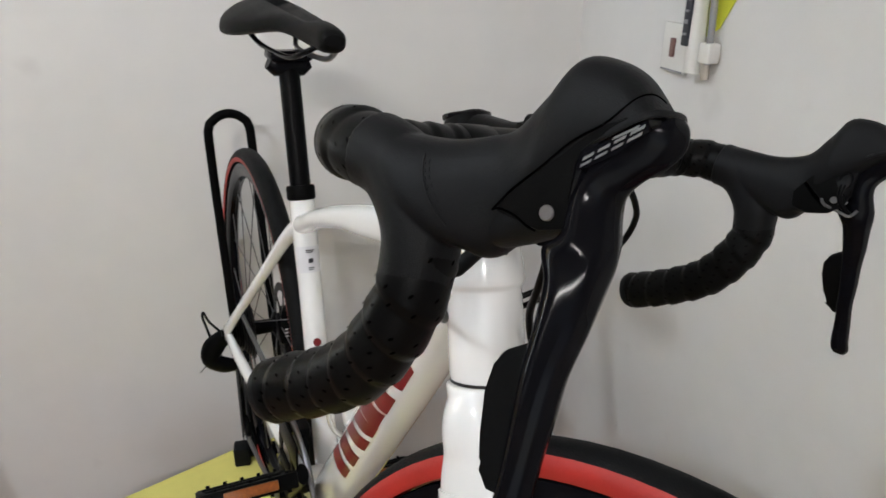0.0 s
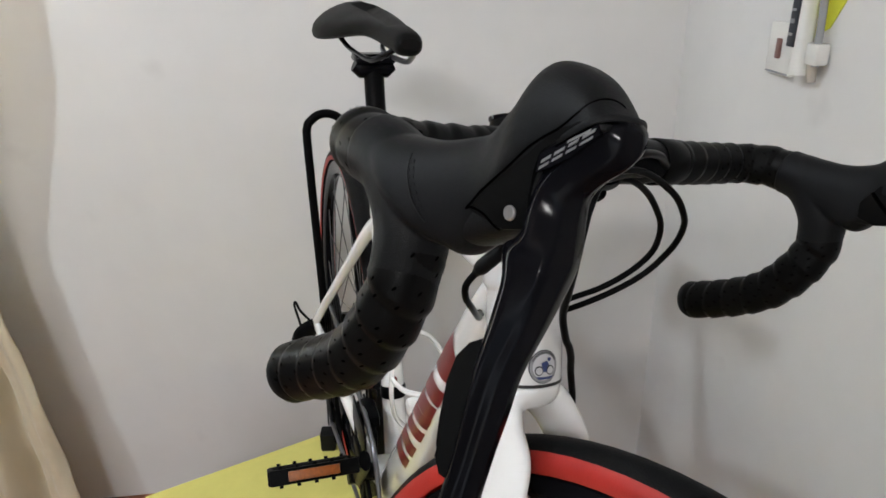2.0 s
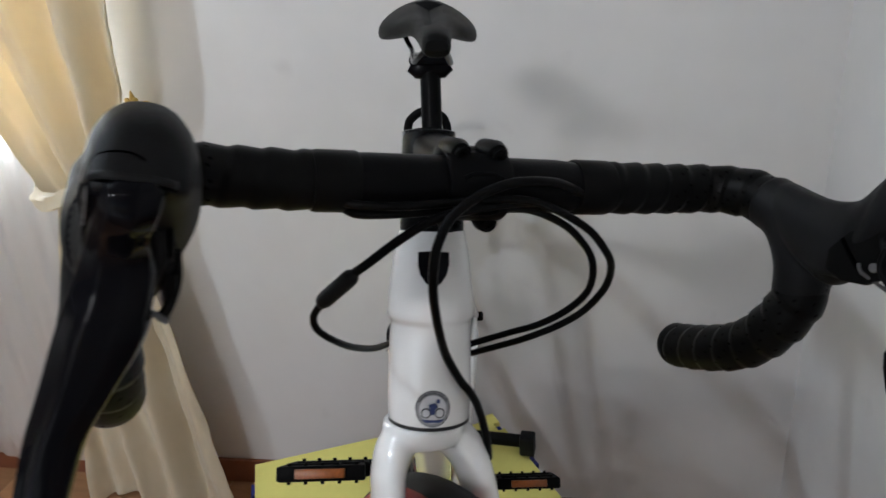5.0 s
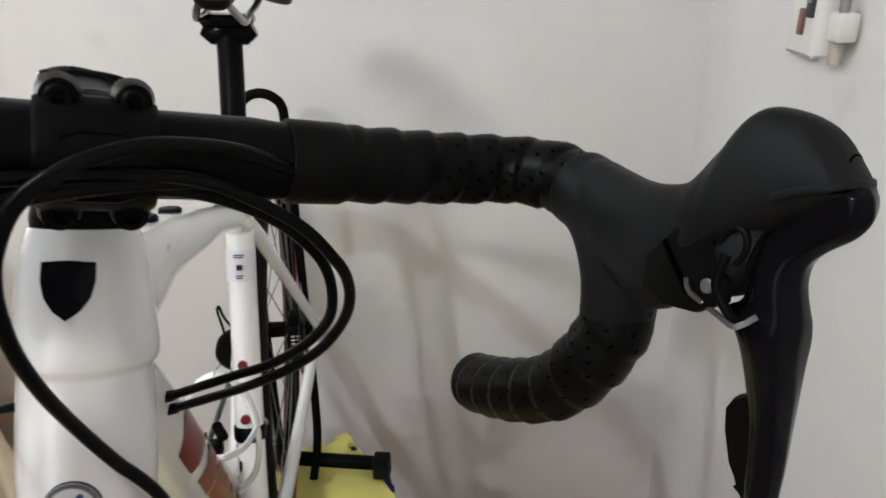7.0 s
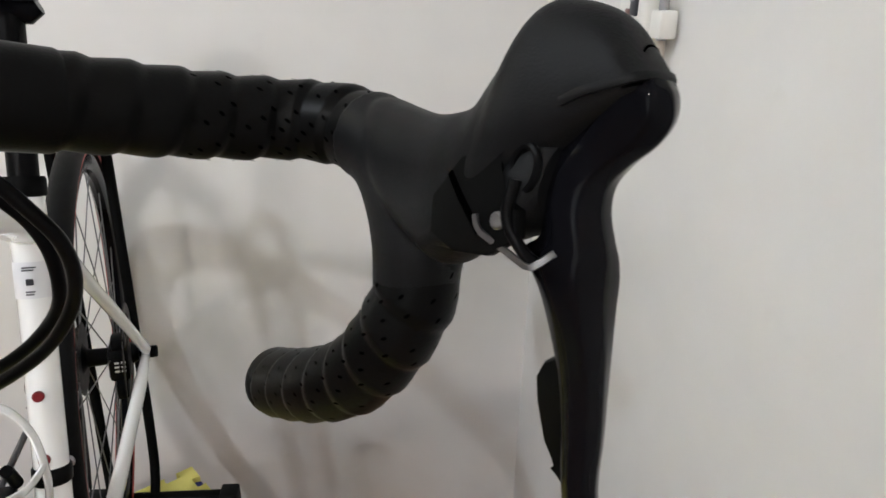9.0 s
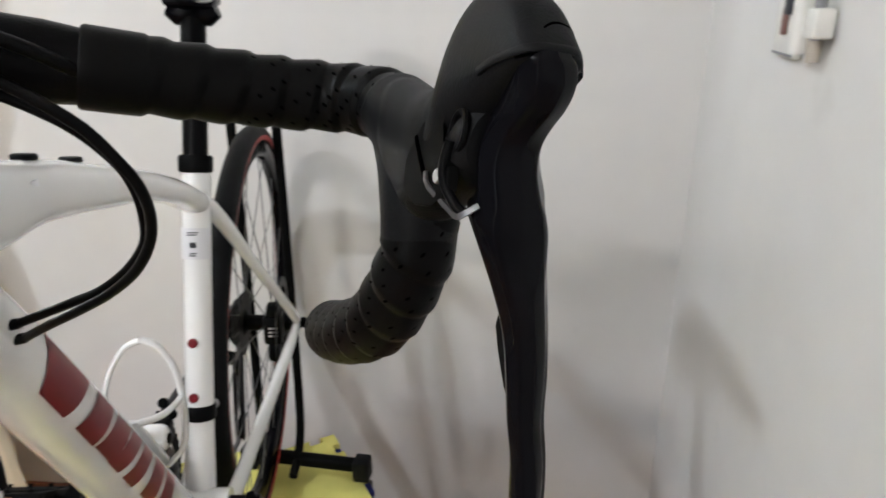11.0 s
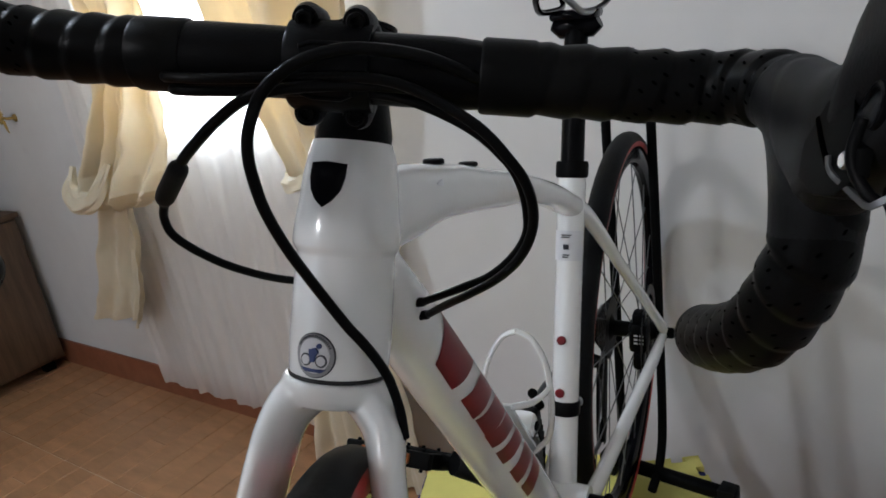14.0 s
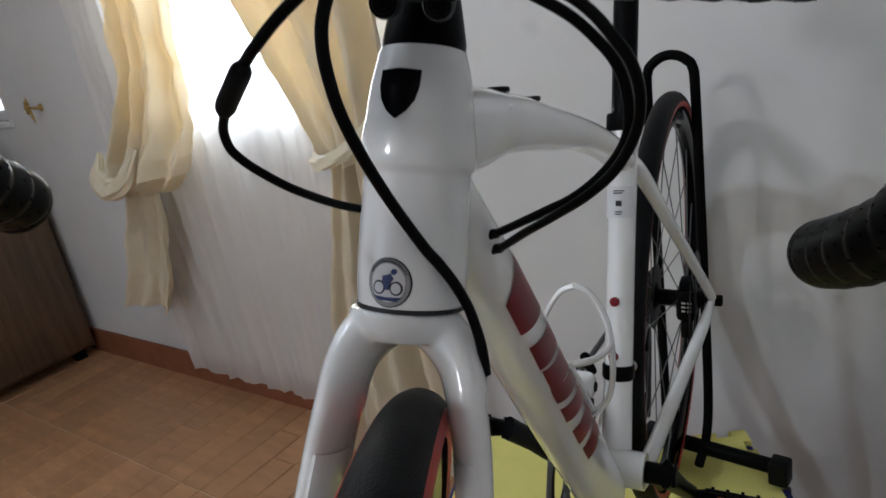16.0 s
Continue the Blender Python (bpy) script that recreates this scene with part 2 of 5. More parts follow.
def revolve(bm, profile, m=Matrix(), seg=32, ring=False, caps=True):
    """profile: (radius, height) pairs turned round the local z of m. ring: join the last pair to the first."""
    rows = [[bm.verts.new(m @ Vector((r * math.cos(2 * math.pi * k / seg), r * math.sin(2 * math.pi * k / seg), h))) for k in range(seg)] for r, h in profile]
    pairs = list(zip(rows, rows[1:])) + ([(rows[-1], rows[0])] if ring else [])
    for r0, r1 in pairs:
        for k in range(seg):
            bm.faces.new((r0[k], r0[(k + 1) % seg], r1[(k + 1) % seg], r1[k]))
    if caps and not ring:
        bm.faces.new(rows[0][::-1])
        bm.faces.new(rows[-1])


def box(bm, lo, hi, m=Matrix(), bevel=0.0, seg=2):
    c = [(a + b) / 2 for a, b in zip(lo, hi)]
    s = [b - a for a, b in zip(lo, hi)]
    made = bmesh.ops.create_cube(bm, size=1.0, matrix=m @ Matrix.Translation(c) @ Matrix.Diagonal((*s, 1)))
    if bevel:
        edges = {e for v in made["verts"] for e in v.link_edges}
        bmesh.ops.bevel(bm, geom=list(edges), offset=bevel, segments=seg, affect="EDGES", profile=0.5)


def plate(bm, outline, m, thick, bevel=0.0):
    """A flat piece: outline of (x, y) pairs in the plane of m, thick along its z."""
    low = [bm.verts.new(m @ Vector((x, y, 0))) for x, y in outline]
    high = [bm.verts.new(m @ Vector((x, y, thick))) for x, y in outline]
    n = len(outline)
    bm.faces.new(low[::-1])
    top = bm.faces.new(high)
    for k in range(n):
        bm.faces.new((low[k], low[(k + 1) % n], high[(k + 1) % n], high[k]))
    if bevel:
        bmesh.ops.bevel(bm, geom=list(top.edges), offset=bevel, segments=2, affect="EDGES", profile=0.5)


def disc(bm, m, r, thick, seg=20, bevel=0.3):
    revolve(bm, [(r, 0), (r, thick * (1 - bevel)), (r - thick * bevel, thick)], m, seg)


def B():
    return bmesh.new()


def align(place, way):
    """A matrix at place whose z points along way."""
    return Matrix.Translation(place) @ Vector(way).to_track_quat("Z", "Y").to_matrix().to_4x4()

def blended(ob, voxel, rounds):
    """Welds the shells of a mesh into one skin and rounds out the inner corners."""
    mod = ob.modifiers.new("weld", "REMESH")
    mod.mode, mod.voxel_size, mod.use_smooth_shade = "VOXEL", voxel, True
    mod = ob.modifiers.new("round", "SMOOTH")
    mod.factor, mod.iterations = 0.5, rounds
    return ob


# ---- the room ----
def room_part(name, bm, mat, label="", kind="structure", category=""):
    return finish(name, bm, mat, None, label, ROOM, 38, category, "", kind)


HEIGHT, LEFT, FRONT = 2.75, -4.55, -3.7


def wall_with_openings(bm, x0, x1, z1, y0, y1, openings):
    """A wall along x, from the floor to z1, with openings (x0, x1, z0, z1) cut through it."""
    xs = sorted({x0, x1, *(o[0] for o in openings), *(o[1] for o in openings)})
    for a, b in zip(xs, xs[1:]):
        holes = [o for o in openings if o[0] <= a and b <= o[1]]
        z = 0.0
        for o in sorted(holes, key=lambda o: o[2]):
            box(bm, (a, y0, z), (b, y1, o[2]))
            z = o[3]
        box(bm, (a, y0, z), (b, y1, z1))
    bmesh.ops.remove_doubles(bm, verts=bm.verts, dist=1e-5)


WIN = (-2.66, -1.68, 1.10, 2.20)
WIN2 = (-4.40, -3.87, 1.16, 2.20)
bm = B()
wall_with_openings(bm, LEFT - 0.15, 0.0, HEIGHT, 0.0, 0.18, [WIN, WIN2])
room_part("wall_north", bm, WALL, "off-white painted wall with faint stains behind the bicycle")
bm = B()
box(bm, (0.0, FRONT, 0), (0.18, 0.18, HEIGHT))
room_part("wall_east", bm, WALL, "off-white painted side wall with a light switch")
bm = B()
box(bm, (LEFT - 0.15, FRONT, 0), (LEFT, 0.0, HEIGHT))
room_part("wall_west", bm, WALL, "off-white painted wall behind the cabinet")
bm = B()
# the opening is unseen, added to hold the fill lamp
wall_with_openings(bm, LEFT - 0.15, 0.18, HEIGHT, FRONT - 0.15, FRONT, [(-2.8, -1.0, 0.0, 2.15)])
room_part("wall_south", bm, WALL, "off-white painted wall at the far side of the room")
bm = B()
box(bm, (LEFT - 0.15, FRONT - 0.15, HEIGHT), (0.18, 0.18, HEIGHT + 0.12))
room_part("ceiling", bm, CEIL, "plain white ceiling")
bm = B()
box(bm, (LEFT - 0.15, FRONT - 0.15, -0.12), (0.18, 0.18, -0.004))
floor = room_part("floor", bm, GROUT, "brown plank-pattern ceramic tile floor with pale grout")


def skirting(name, lo, hi):
    bm = B()
    box(bm, lo, hi, bevel=0.003)
    return room_part(name, bm, SKIRT, "terracotta tile skirting along the wall foot")


skirting("baseboard", (LEFT + 0.001, -0.012, 0.0), (-1.80, -0.0005, 0.125))
skirting("baseboard", (-1.798, -0.012, 0.0), (-1.12, -0.0005, 0.084))


def window(name, w, label):
    x0, x1, z0, z1 = w
    root = thing(name, label, "window", ROOM, kind="structure")
    bm = B()
    f = 0.045
    for lo, hi in (((x0, 0.06, z0), (x0 + f, 0.11, z1)), ((x1 - f, 0.06, z0), (x1, 0.11, z1)), ((x0 + f, 0.06, z0), (x1 - f, 0.11, z0 + f)),
                   ((x0 + f, 0.06, z1 - f), (x1 - f, 0.11, z1)), (((x0 + x1) / 2 - 0.02, 0.065, z0 + f), ((x0 + x1) / 2 + 0.02, 0.105, z1 - f))):
        box(bm, lo, hi, bevel=0.004)
    part("window_frame", bm, ALU, root)
    glass = material("window_glass", (1, 1, 1), 0.02, transmission=1.0)
    mid = (x0 + x1) / 2
    for a, b in ((x0 + f, mid - 0.02), (mid + 0.02, x1 - f)):
        bm = B()
        box(bm, (a, 0.083, z0 + f), (b, 0.087, z1 - f))
        pane = part("pane", bm, glass, root)
        pane.visible_shadow = False
    bm = B()
    box(bm, (x0 - 0.03, -0.012, z0 - 0.03), (x1 + 0.03, 0.055, z0), bevel=0.004)
    part("window_sill", bm, ALU, root)
    return root


window("window_1", WIN, "bright daylit window behind voile and cream drapes")
window("window_2", WIN2, "bright narrow window beyond the cabinet")
bm = B()
box(bm, (-6.5, 1.4, -0.5), (0.5, 1.45, 4.0))
room_part("backdrop", bm, OUTSIDE, "bright overcast sky outside the windows")


# ---- curtains ----
def hanging(bm, rows, folds, depth, y=-0.09, seed=1, steps=10, cols=140, crumple=0.011):
    """Gathered cloth. rows from the top down: (z, x0, x1, fold depth factor). Folds keep their number, so they crowd where it narrows."""
    rnd = random.Random(seed)
    ph = [rnd.uniform(0, 6.28) for _ in range(6)]
    zs = spread([tuple(r) for r in rows], steps)
    grid = []
    for z, x0, x1, f in zs:
        line = []
        for c in range(cols + 1):
            t = c / cols
            w = t * folds * 2 * math.pi
            swell = 0.65 + 0.9 * abs(noise.noise(Vector((t * folds * 0.9, seed * 1.7, z * 0.6))))
            wave = swell * (math.sin(w + 1.5 * math.sin(0.37 * w + ph[0]) + 0.5 * noise.noise(Vector((t * folds, seed, z * 1.1))) + ph[1] + 0.5 * z) + 0.30 * math.sin(2.3 * w + ph[2] - 1.3 * z))
            wob = 0.006 * math.sin(3.1 * z + 5 * t + ph[3])
            line.append(bm.verts.new((x0 + (x1 - x0) * t + wob * (0.3 + t) * 0.5 + 0.006 * math.cos(w + ph[4]) * f,
                                      y - depth * f * (0.9 + wave) + crumple * noise.noise(Vector((x0 * 3 + t * (x1 - x0) * 16, seed, z * 7))) + 0.5 * crumple * noise.noise(Vector((t * (x1 - x0) * 40, seed + 5, z * 19))), z + 0.004 * math.sin(0.8 * w) * (z < rows[-1][0] + 0.02))))
        grid.append(line)
    for a, b in zip(grid, grid[1:]):
        for c in range(cols):
            bm.faces.new((a[c], a[c + 1], b[c + 1], b[c]))


def solid(ob, thick):
    mod = ob.modifiers.new("cloth", "SOLIDIFY")
    mod.thickness = thick
    return ob


bm = B()
hanging(bm, [(2.32, -2.98, -1.55, 0.8), (1.7, -2.98, -1.55, 1.0), (1.0, -2.98, -1.60, 1.0), (0.5, -2.94, -1.66, 0.9), (0.092, -2.89, -1.70, 0.75)], 11, 0.012, y=-0.045, seed=4, cols=420, crumple=0.004)
room_part("voile_curtain", bm, SHEER, "sheer white voile curtain hanging over the window", "", "curtain")

right = thing("drape", "cream damask drape held back at the wall by a gilt hook", "curtain", ROOM, group="cream drapes")
bm = B()
hanging(bm, [(2.34, -2.10, -1.42, 0.9), (1.75, -2.05, -1.44, 1.0), (1.42, -1.95, -1.47, 1.0), (1.22, -1.86, -1.505, 0.9), (1.06, -1.80, -1.555, 0.75), (0.96, -1.765, -1.565, 0.8)], 2.6, 0.040, y=-0.10, seed=7, crumple=0.012)
solid(part("upper_drape", bm, DRAPE, right), 0.002)
bm = B()
hanging(bm, [(0.97, -1.765, -1.562, 0.8), (0.80, -1.81, -1.548, 0.9), (0.5, -1.90, -1.505, 1.1), (0.22, -1.92, -1.485, 1.15), (0.02, -1.94, -1.465, 1.2)], 2.8, 0.036, y=-0.10, seed=9, crumple=0.012)
solid(part("lower_drape", bm, DRAPE, right), 0.002)
bm = B()
sweep(bm, curve_points([(-1.55, -0.035, 1.14), (-1.60, -0.17, 1.03), (-1.70, -0.20, 0.985), (-1.79, -0.15, 0.985), (-1.80, -0.08, 1.0)], 6), [(0.008, 0.020)] * 25, seg=14, side=(0, 1, 0), ripple=lambda d, w: 0.004 * math.sin(4 * w + 40 * d))
part("tieback", bm, DRAPE, right, "cream tieback band")

left = thing("drape", "cream damask drape knotted in a loop beside the window", "curtain", ROOM, group="cream drapes")
bm = B()
hanging(bm, [(2.34, -2.80, -2.26, 0.9), (1.8, -2.72, -2.27, 1.0), (1.5, -2.62, -2.29, 1.0), (1.28, -2.64, -2.32, 1.1), (1.10, -2.76, -2.36, 1.4), (1.0, -2.84, -2.40, 1.8), (0.94, -2.85, -2.44, 2.0), (0.90, -2.83, -2.51, 1.6), (0.872, -2.80, -2.58, 0.9)], 3.2, 0.036, y=-0.10, seed=12, crumple=0.020)
solid(part("upper_drape", bm, DRAPE, left), 0.002)
bm = B()
hanging(bm, [(0.93, -2.80, -2.60, 0.5), (0.87, -2.84, -2.60, 0.9), (0.72, -2.92, -2.62, 1.1), (0.55, -3.00, -2.68, 1.2), (0.405, -3.10, -2.765, 1.3)], 1.7, 0.030, y=-0.10, seed=21, crumple=0.016)
solid(part("lower_drape", bm, DRAPE, left), 0.002)
bm = B()
sweep(bm, curve_points([(-2.84, -0.17, 1.03), (-2.82, -0.21, 0.955), (-2.74, -0.23, 0.915), (-2.65, -0.215, 0.945), (-2.60, -0.17, 1.04)], 8), spread([(0.006, 0.010), (0.022, 0.034), (0.026, 0.040), (0.022, 0.034), (0.006, 0.010)], 8), seg=22, side=(0, 1, 0),
      ripple=lambda d, w: 0.005 * math.sin(3 * w + 18 * d) + 0.003 * math.sin(7 * w - 31 * d + 1))
part("rolled_loop", bm, DRAPE, left, "bulging rolled loop of cream cloth")

bm = B()
sweep(bm, [(-3.05, -0.10, 2.36), (-1.35, -0.10, 2.36)], 0.013, seg=12, side=(0, 0, 1))
for x in (-3.05, -1.35):
    bmesh.ops.create_uvsphere(bm, u_segments=12, v_segments=8, radius=0.03, matrix=Matrix.Translation((x, -0.10, 2.36)))
for x in (-2.9, -1.5):
    box(bm, (x - 0.01, -0.10, 2.35), (x + 0.01, -0.001, 2.37))
room_part("curtain_rod", bm, GOLD, "gilt curtain rod above the window", "", "curtain rod")


def gilt_hook(x, z, label):
    """A cast flower on a short stem, with a drooping leaf below it."""
    root = thing("curtain_hook", label, "curtain hook", ROOM @ pose(x, -0.001, z), group="gilt curtain hooks")
    bm = B()
    disc(bm, align((0, 0, 0), (0, -1, 0)), 0.016, 0.006)
    sweep(bm, [(0, -0.005, 0), (0, -0.03, 0.002), (0, -0.05, 0.008)], 0.006, seg=10)
    part("stem", bm, GOLD, root)
    bm = B()
    for k in range(6):
        a = k * math.pi / 3
        m = Matrix.Translation((0.014 * math.cos(a), -0.055, 0.008 + 0.016 * math.sin(a))) @ Matrix.Rotation(-a, 4, "Y") @ Matrix.Diagonal((0.015, 0.006, 0.009, 1))
        bmesh.ops.create_uvsphere(bm, u_segments=10, v_segments=6, radius=1.0, matrix=m)
    bmesh.ops.create_uvsphere(bm, u_segments=10, v_segments=8, radius=0.009, matrix=Matrix.Translation((0, -0.06, 0.008)))
    sweep(bm, [(0, -0.05, 0.02), (0.002, -0.052, 0.036), (0.0, -0.05, 0.05)], [0.009, 0.006, 0.0015], seg=8)
    part("flower", bm, GOLD, root)
    bm = B()
    sweep(bm, [(0.006, -0.05, -0.005), (0.014, -0.053, -0.03), (0.018, -0.05, -0.055)], [(0.006, 0.004), (0.011, 0.004), (0.002, 0.002)], seg=8)
    part("leaf", bm, GOLD, root)
    return root


gilt_hook(-1.54, 1.15, "gilt flower hook holding the drape")
gilt_hook(-3.515, 1.20, "gilt flower hook on the bare wall, unused")


# ---- cabinet by the west wall ----
cab = thing("cabinet", "dark brown wood-veneer cabinet standing against the walls", "cabinet", ROOM)
bm = B()
box(bm, (-4.40, -1.25, 0.055), (-3.77, -0.035, 0.765), bevel=0.003)
part("body", bm, DARKWOOD, cab)
bm = B()
box(bm, (-4.41, -1.27, 0.765), (-3.745, -0.025, 0.790), bevel=0.004)
part("top", bm, DARKWOOD, cab)
for k in range(2):
    y0 = -0.05 - 0.60 * k
    bm = B()
    box(bm, (-3.769, y0 - 0.592, 0.075), (-3.751, y0, 0.755), bevel=0.003)
    d = part("door", bm, DARKWOOD, cab)
    bm = B()
    sweep(bm, [(-3.75, y0 - 0.55, 0.50), (-3.730, y0 - 0.55, 0.50), (-3.730, y0 - 0.55, 0.40), (-3.75, y0 - 0.55, 0.40)], 0.004, seg=8)
    part("handle", bm, SATIN, d)
for y in (-0.10, -1.18):
    for x in (-4.34, -3.83):
        bm = B()
        box(bm, (x - 0.025, y - 0.025, 0.0), (x + 0.025, y + 0.025, 0.056), bevel=0.003)
        part("foot", bm, MATT, cab)
bm = B()
box(bm, (-4.30, -0.62, 0.792), (-3.92, -0.16, 1.10), bevel=0.012)
finish("loudspeaker", bm, MATT, None, "dark box standing on the cabinet", ROOM, 38, "loudspeaker")


# ---- on the east wall: switch, marker pen and lime paper ----
sw = thing("light_switch", "white wall switch plate with a small red rocker", "switch", ROOM @ pose(0, 0.002, -0.009))
bm = B()
box(bm, (-0.012, -0.438, 1.242), (-0.0005, -0.360, 1.330), bevel=0.004)
part("plate", bm, PLASTIC, sw)
bm = B()
box(bm, (-0.0175, -0.404, 1.270), (-0.0115, -0.392, 1.304), bevel=0.002)
part("rocker", bm, DARKRED, sw, "dark red rocker")
# grey strip standing in for the shade along the plate's lower edge
bm = B()
box(bm, (-0.0135, -0.432, 1.2445), (-0.0115, -0.366, 1.2475))
part("shadow_line", bm, GREY_PRINT, sw)

tube = thing("wall_tube", "white tube with a dark printed label clipped to the wall", "holder", ROOM @ pose(0, -0.010, -0.008))
bm = B()
sweep(bm, [(-0.022, -0.456, 1.46), (-0.022, -0.466, 1.254)], 0.0145, seg=20, square=0.8)
part("tube_body", bm, PLASTIC, tube)
bm = B()
sweep(bm, [(-0.020, -0.494, 1.40), (-0.020, -0.503, 1.272)], 0.006, seg=12)
part("side_rod", bm, GREY_PRINT, tube, "thin grey rod")
bm = B()
box(bm, (-0.028, -0.512, 1.274), (-0.004, -0.482, 1.308), bevel=0.004)
part("clip", bm, PLASTIC, tube)
bm = B()
sweep(bm, [(-0.016, -0.490, 1.275), (-0.016, -0.494, 1.246)], [0.009, 0.007], seg=14)
part("end_cap", bm, material("beige_plastic", (0.45, 0.40, 0.34), 0.5), tube, "beige end cap")
bm = B()
box(bm, (-0.0405, -0.464, 1.298), (-0.0345, -0.446, 1.42), bevel=0.002)
lab = part("printed_label", bm, DARK_PRINT, tube, "dark printed label")
bm = B()
for k in range(5):
    box(bm, (-0.0425, -0.4595, 1.316 + 0.019 * k), (-0.0403, -0.4505, 1.320 + 0.019 * k + 0.003 * (k % 2)))
part("print_bars", bm, GREY_PRINT, lab)
bm = B()
plate(bm, [(-0.398, 1.385), (-0.43, 1.345), (-0.47, 1.305), (-0.505, 1.322), (-0.545, 1.385), (-0.545, 1.47), (-0.398, 1.47)], ROOM.inverted() @ ROOM @ Matrix(((0, 0, -1, -0.0005), (1, 0, 0, 0), (0, 1, 0, 0), (0, 0, 0, 1))), 0.0015)
finish("paper_leaf", bm, LIME, None, "lime yellow paper leaf stuck to the wall behind the tube", ROOM, 38, "paper")


# ---- ceiling bulb and tube lamp, out of view, whose light fills the room ----
bulb = thing("ceiling_lamp", "lit round bulb hanging from the ceiling", "lamp")
bm = B()
sweep(bm, [(-1.46, -0.25, 2.749), (-1.46, -0.25, 2.70)], [0.03, 0.022], seg=16)
part("socket", bm, PLASTIC, bulb)
bm = B()
bmesh.ops.create_uvsphere(bm, u_segments=20, v_segments=12, radius=0.035, matrix=Matrix.Translation((-1.46, -0.25, 2.672)))
part("bulb", bm, LAMPGLASS, bulb, "glowing bulb")
second = thing("hanging_lamp", "lit lamp hanging from the ceiling on a short white rod", "lamp")
bm = B()
sweep(bm, [(-1.20, -2.27, 2.749), (-1.20, -2.27, 2.42)], 0.008, seg=12)
part("rod", bm, PLASTIC, second)
bm = B()
sweep(bm, [(-1.38, -2.28, 2.40), (-1.02, -2.26, 2.40)], 0.022, seg=16, side=(0, 0, 1))
part("tube", bm, LAMPGLASS, second, "glowing glass tube")


# ---- low bench with foam mats, on which the bicycle stands ----
bench = thing("bench", "low dark wooden bench covered with foam mats", "bench")
bm = B()
box(bm, (-0.43, -0.78, 0.345), (0.165, 0.47, 0.385), bevel=0.004)
part("bench_top", bm, BENCHWOOD, bench)
for x in (-0.39, 0.125):
    for y in (-0.73, 0.42):
        bm = B()
        box(bm, (x - 0.03, y - 0.03, 0), (x + 0.03, y + 0.03, 0.345), bevel=0.004)
        part("leg", bm, BENCHWOOD, bench)
for x in (-0.39, 0.125):
    bm = B()
    box(bm, (x - 0.012, -0.70, 0.26), (x + 0.012, 0.39, 0.344), bevel=0.003)
    part("rail", bm, BENCHWOOD, bench)


def jigsaw(width, depth, teeth_x, teeth_y, plain=(), size=0.026):
    """The outline of an interlocking foam mat."""
    out = []
    corners = [((0, 0), (1, 0), width, teeth_x), ((width, 0), (0, 1), depth, teeth_y), ((width, depth), (-1, 0), width, teeth_x), ((0, depth), (0, -1), depth, teeth_y)]
    for side, ((x, y), (dx, dy), length, teeth) in enumerate(corners):
        nx, ny = dy, -dx
        out.append((x, y))
        if side in plain:
            continue
        pitch = length / teeth
        for k in range(teeth):
            c = (k + 0.5) * pitch
            sgn = 1 if k % 2 else -1
            for along, off in ((-0.40, 0.0), (-0.52, 0.55), (-0.46, 1.0), (0.46, 1.0), (0.52, 0.55), (0.40, 0.0)):
                a, o = c + along * size * 1.1, off * size * 0.62 * sgn
                out.append((x + dx * a + nx * o, y + dy * a + ny * o))
    return out


def foam_mat(x, y, z, turn, width, depth, tx, ty, mat, label, plain=()):
    bm = B()
    plate(bm, jigsaw(width, depth, tx, ty, plain), Matrix(), 0.012)
    ob = finish("foam_mat", bm, mat, None, label, pose(x, y, z, 0, 0, turn), 38, "foam mat", "interlocking foam mats")
    return ob


foam_mat(-0.36, -0.075, 0.386, 12, 0.42, 0.50, 4, 5, BLUE, "dark blue interlocking foam mat under the yellow ones")
foam_mat(0.075, -0.02, 0.3865, 22.6, 0.24, 0.545, 3, 5, BLUE, "dark blue interlocking foam mat with toothed edges")
foam_mat(-0.41, -0.76, 0.386, 2, 0.60, 0.60, 6, 6, BLUE, "dark blue interlocking foam mat at the bench end")
foam_mat(-0.05, -0.006, 0.3985, 22.6, 0.35, 0.50, 4, 5, YELLOW, "yellow interlocking foam mat with toothed edges by the stand foot")
foam_mat(-0.344, -0.036, 0.4105, 13.4, 0.42, 0.50, 4, 5, YELLOW, "yellow interlocking foam mat under the rear wheel", (2, 3))
foam_mat(-0.37, -0.72, 0.3985, 2, 0.52, 0.56, 5, 5, YELLOW, "yellow interlocking foam mat at the bench end")
for k in range(6):
    foam_mat(-0.10 + 0.004 * (k % 3), -0.70 + 0.003 * (k % 2), 0.4110 + 0.0125 * k, 2 + 1.5 * (k % 2), 0.26, 0.28, 3, 3, YELLOW, "yellow foam mat in the pile under the front wheel")


# ---- the bicycle ----
# In its own frame: x to its left, y to its rear, z up from the mats; it leans a little to its left.
bike = thing("road_bike", "white road bicycle with black drop bar and red-walled tyres", "bicycle", pose(-0.032, 0, TOP, 0, 2.9, 0))
AXIS_POINT, AXIS_WAY = Vector((0, -0.399, 0.76)), Vector((0, 0.3256, 0.9455)).normalized()


def about(point, m):
    return Matrix.Translation(point) @ m @ Matrix.Translation(-Vector(point))


STEER = about(AXIS_POINT, Matrix.Rotation(radians(19.8), 4, AXIS_WAY))
LEAN = about((0, 0, 0.8), Matrix.Rotation(radians(2.88), 4, "Y"))
BAR = STEER @ LEAN


def axis_at(z):
    """The steering axis at a height."""
    return AXIS_POINT + AXIS_WAY * ((z - AXIS_POINT.z) / AXIS_WAY.z)


HT_WAY = Vector((-0.0066, 0.3334, 1.0)).normalized()


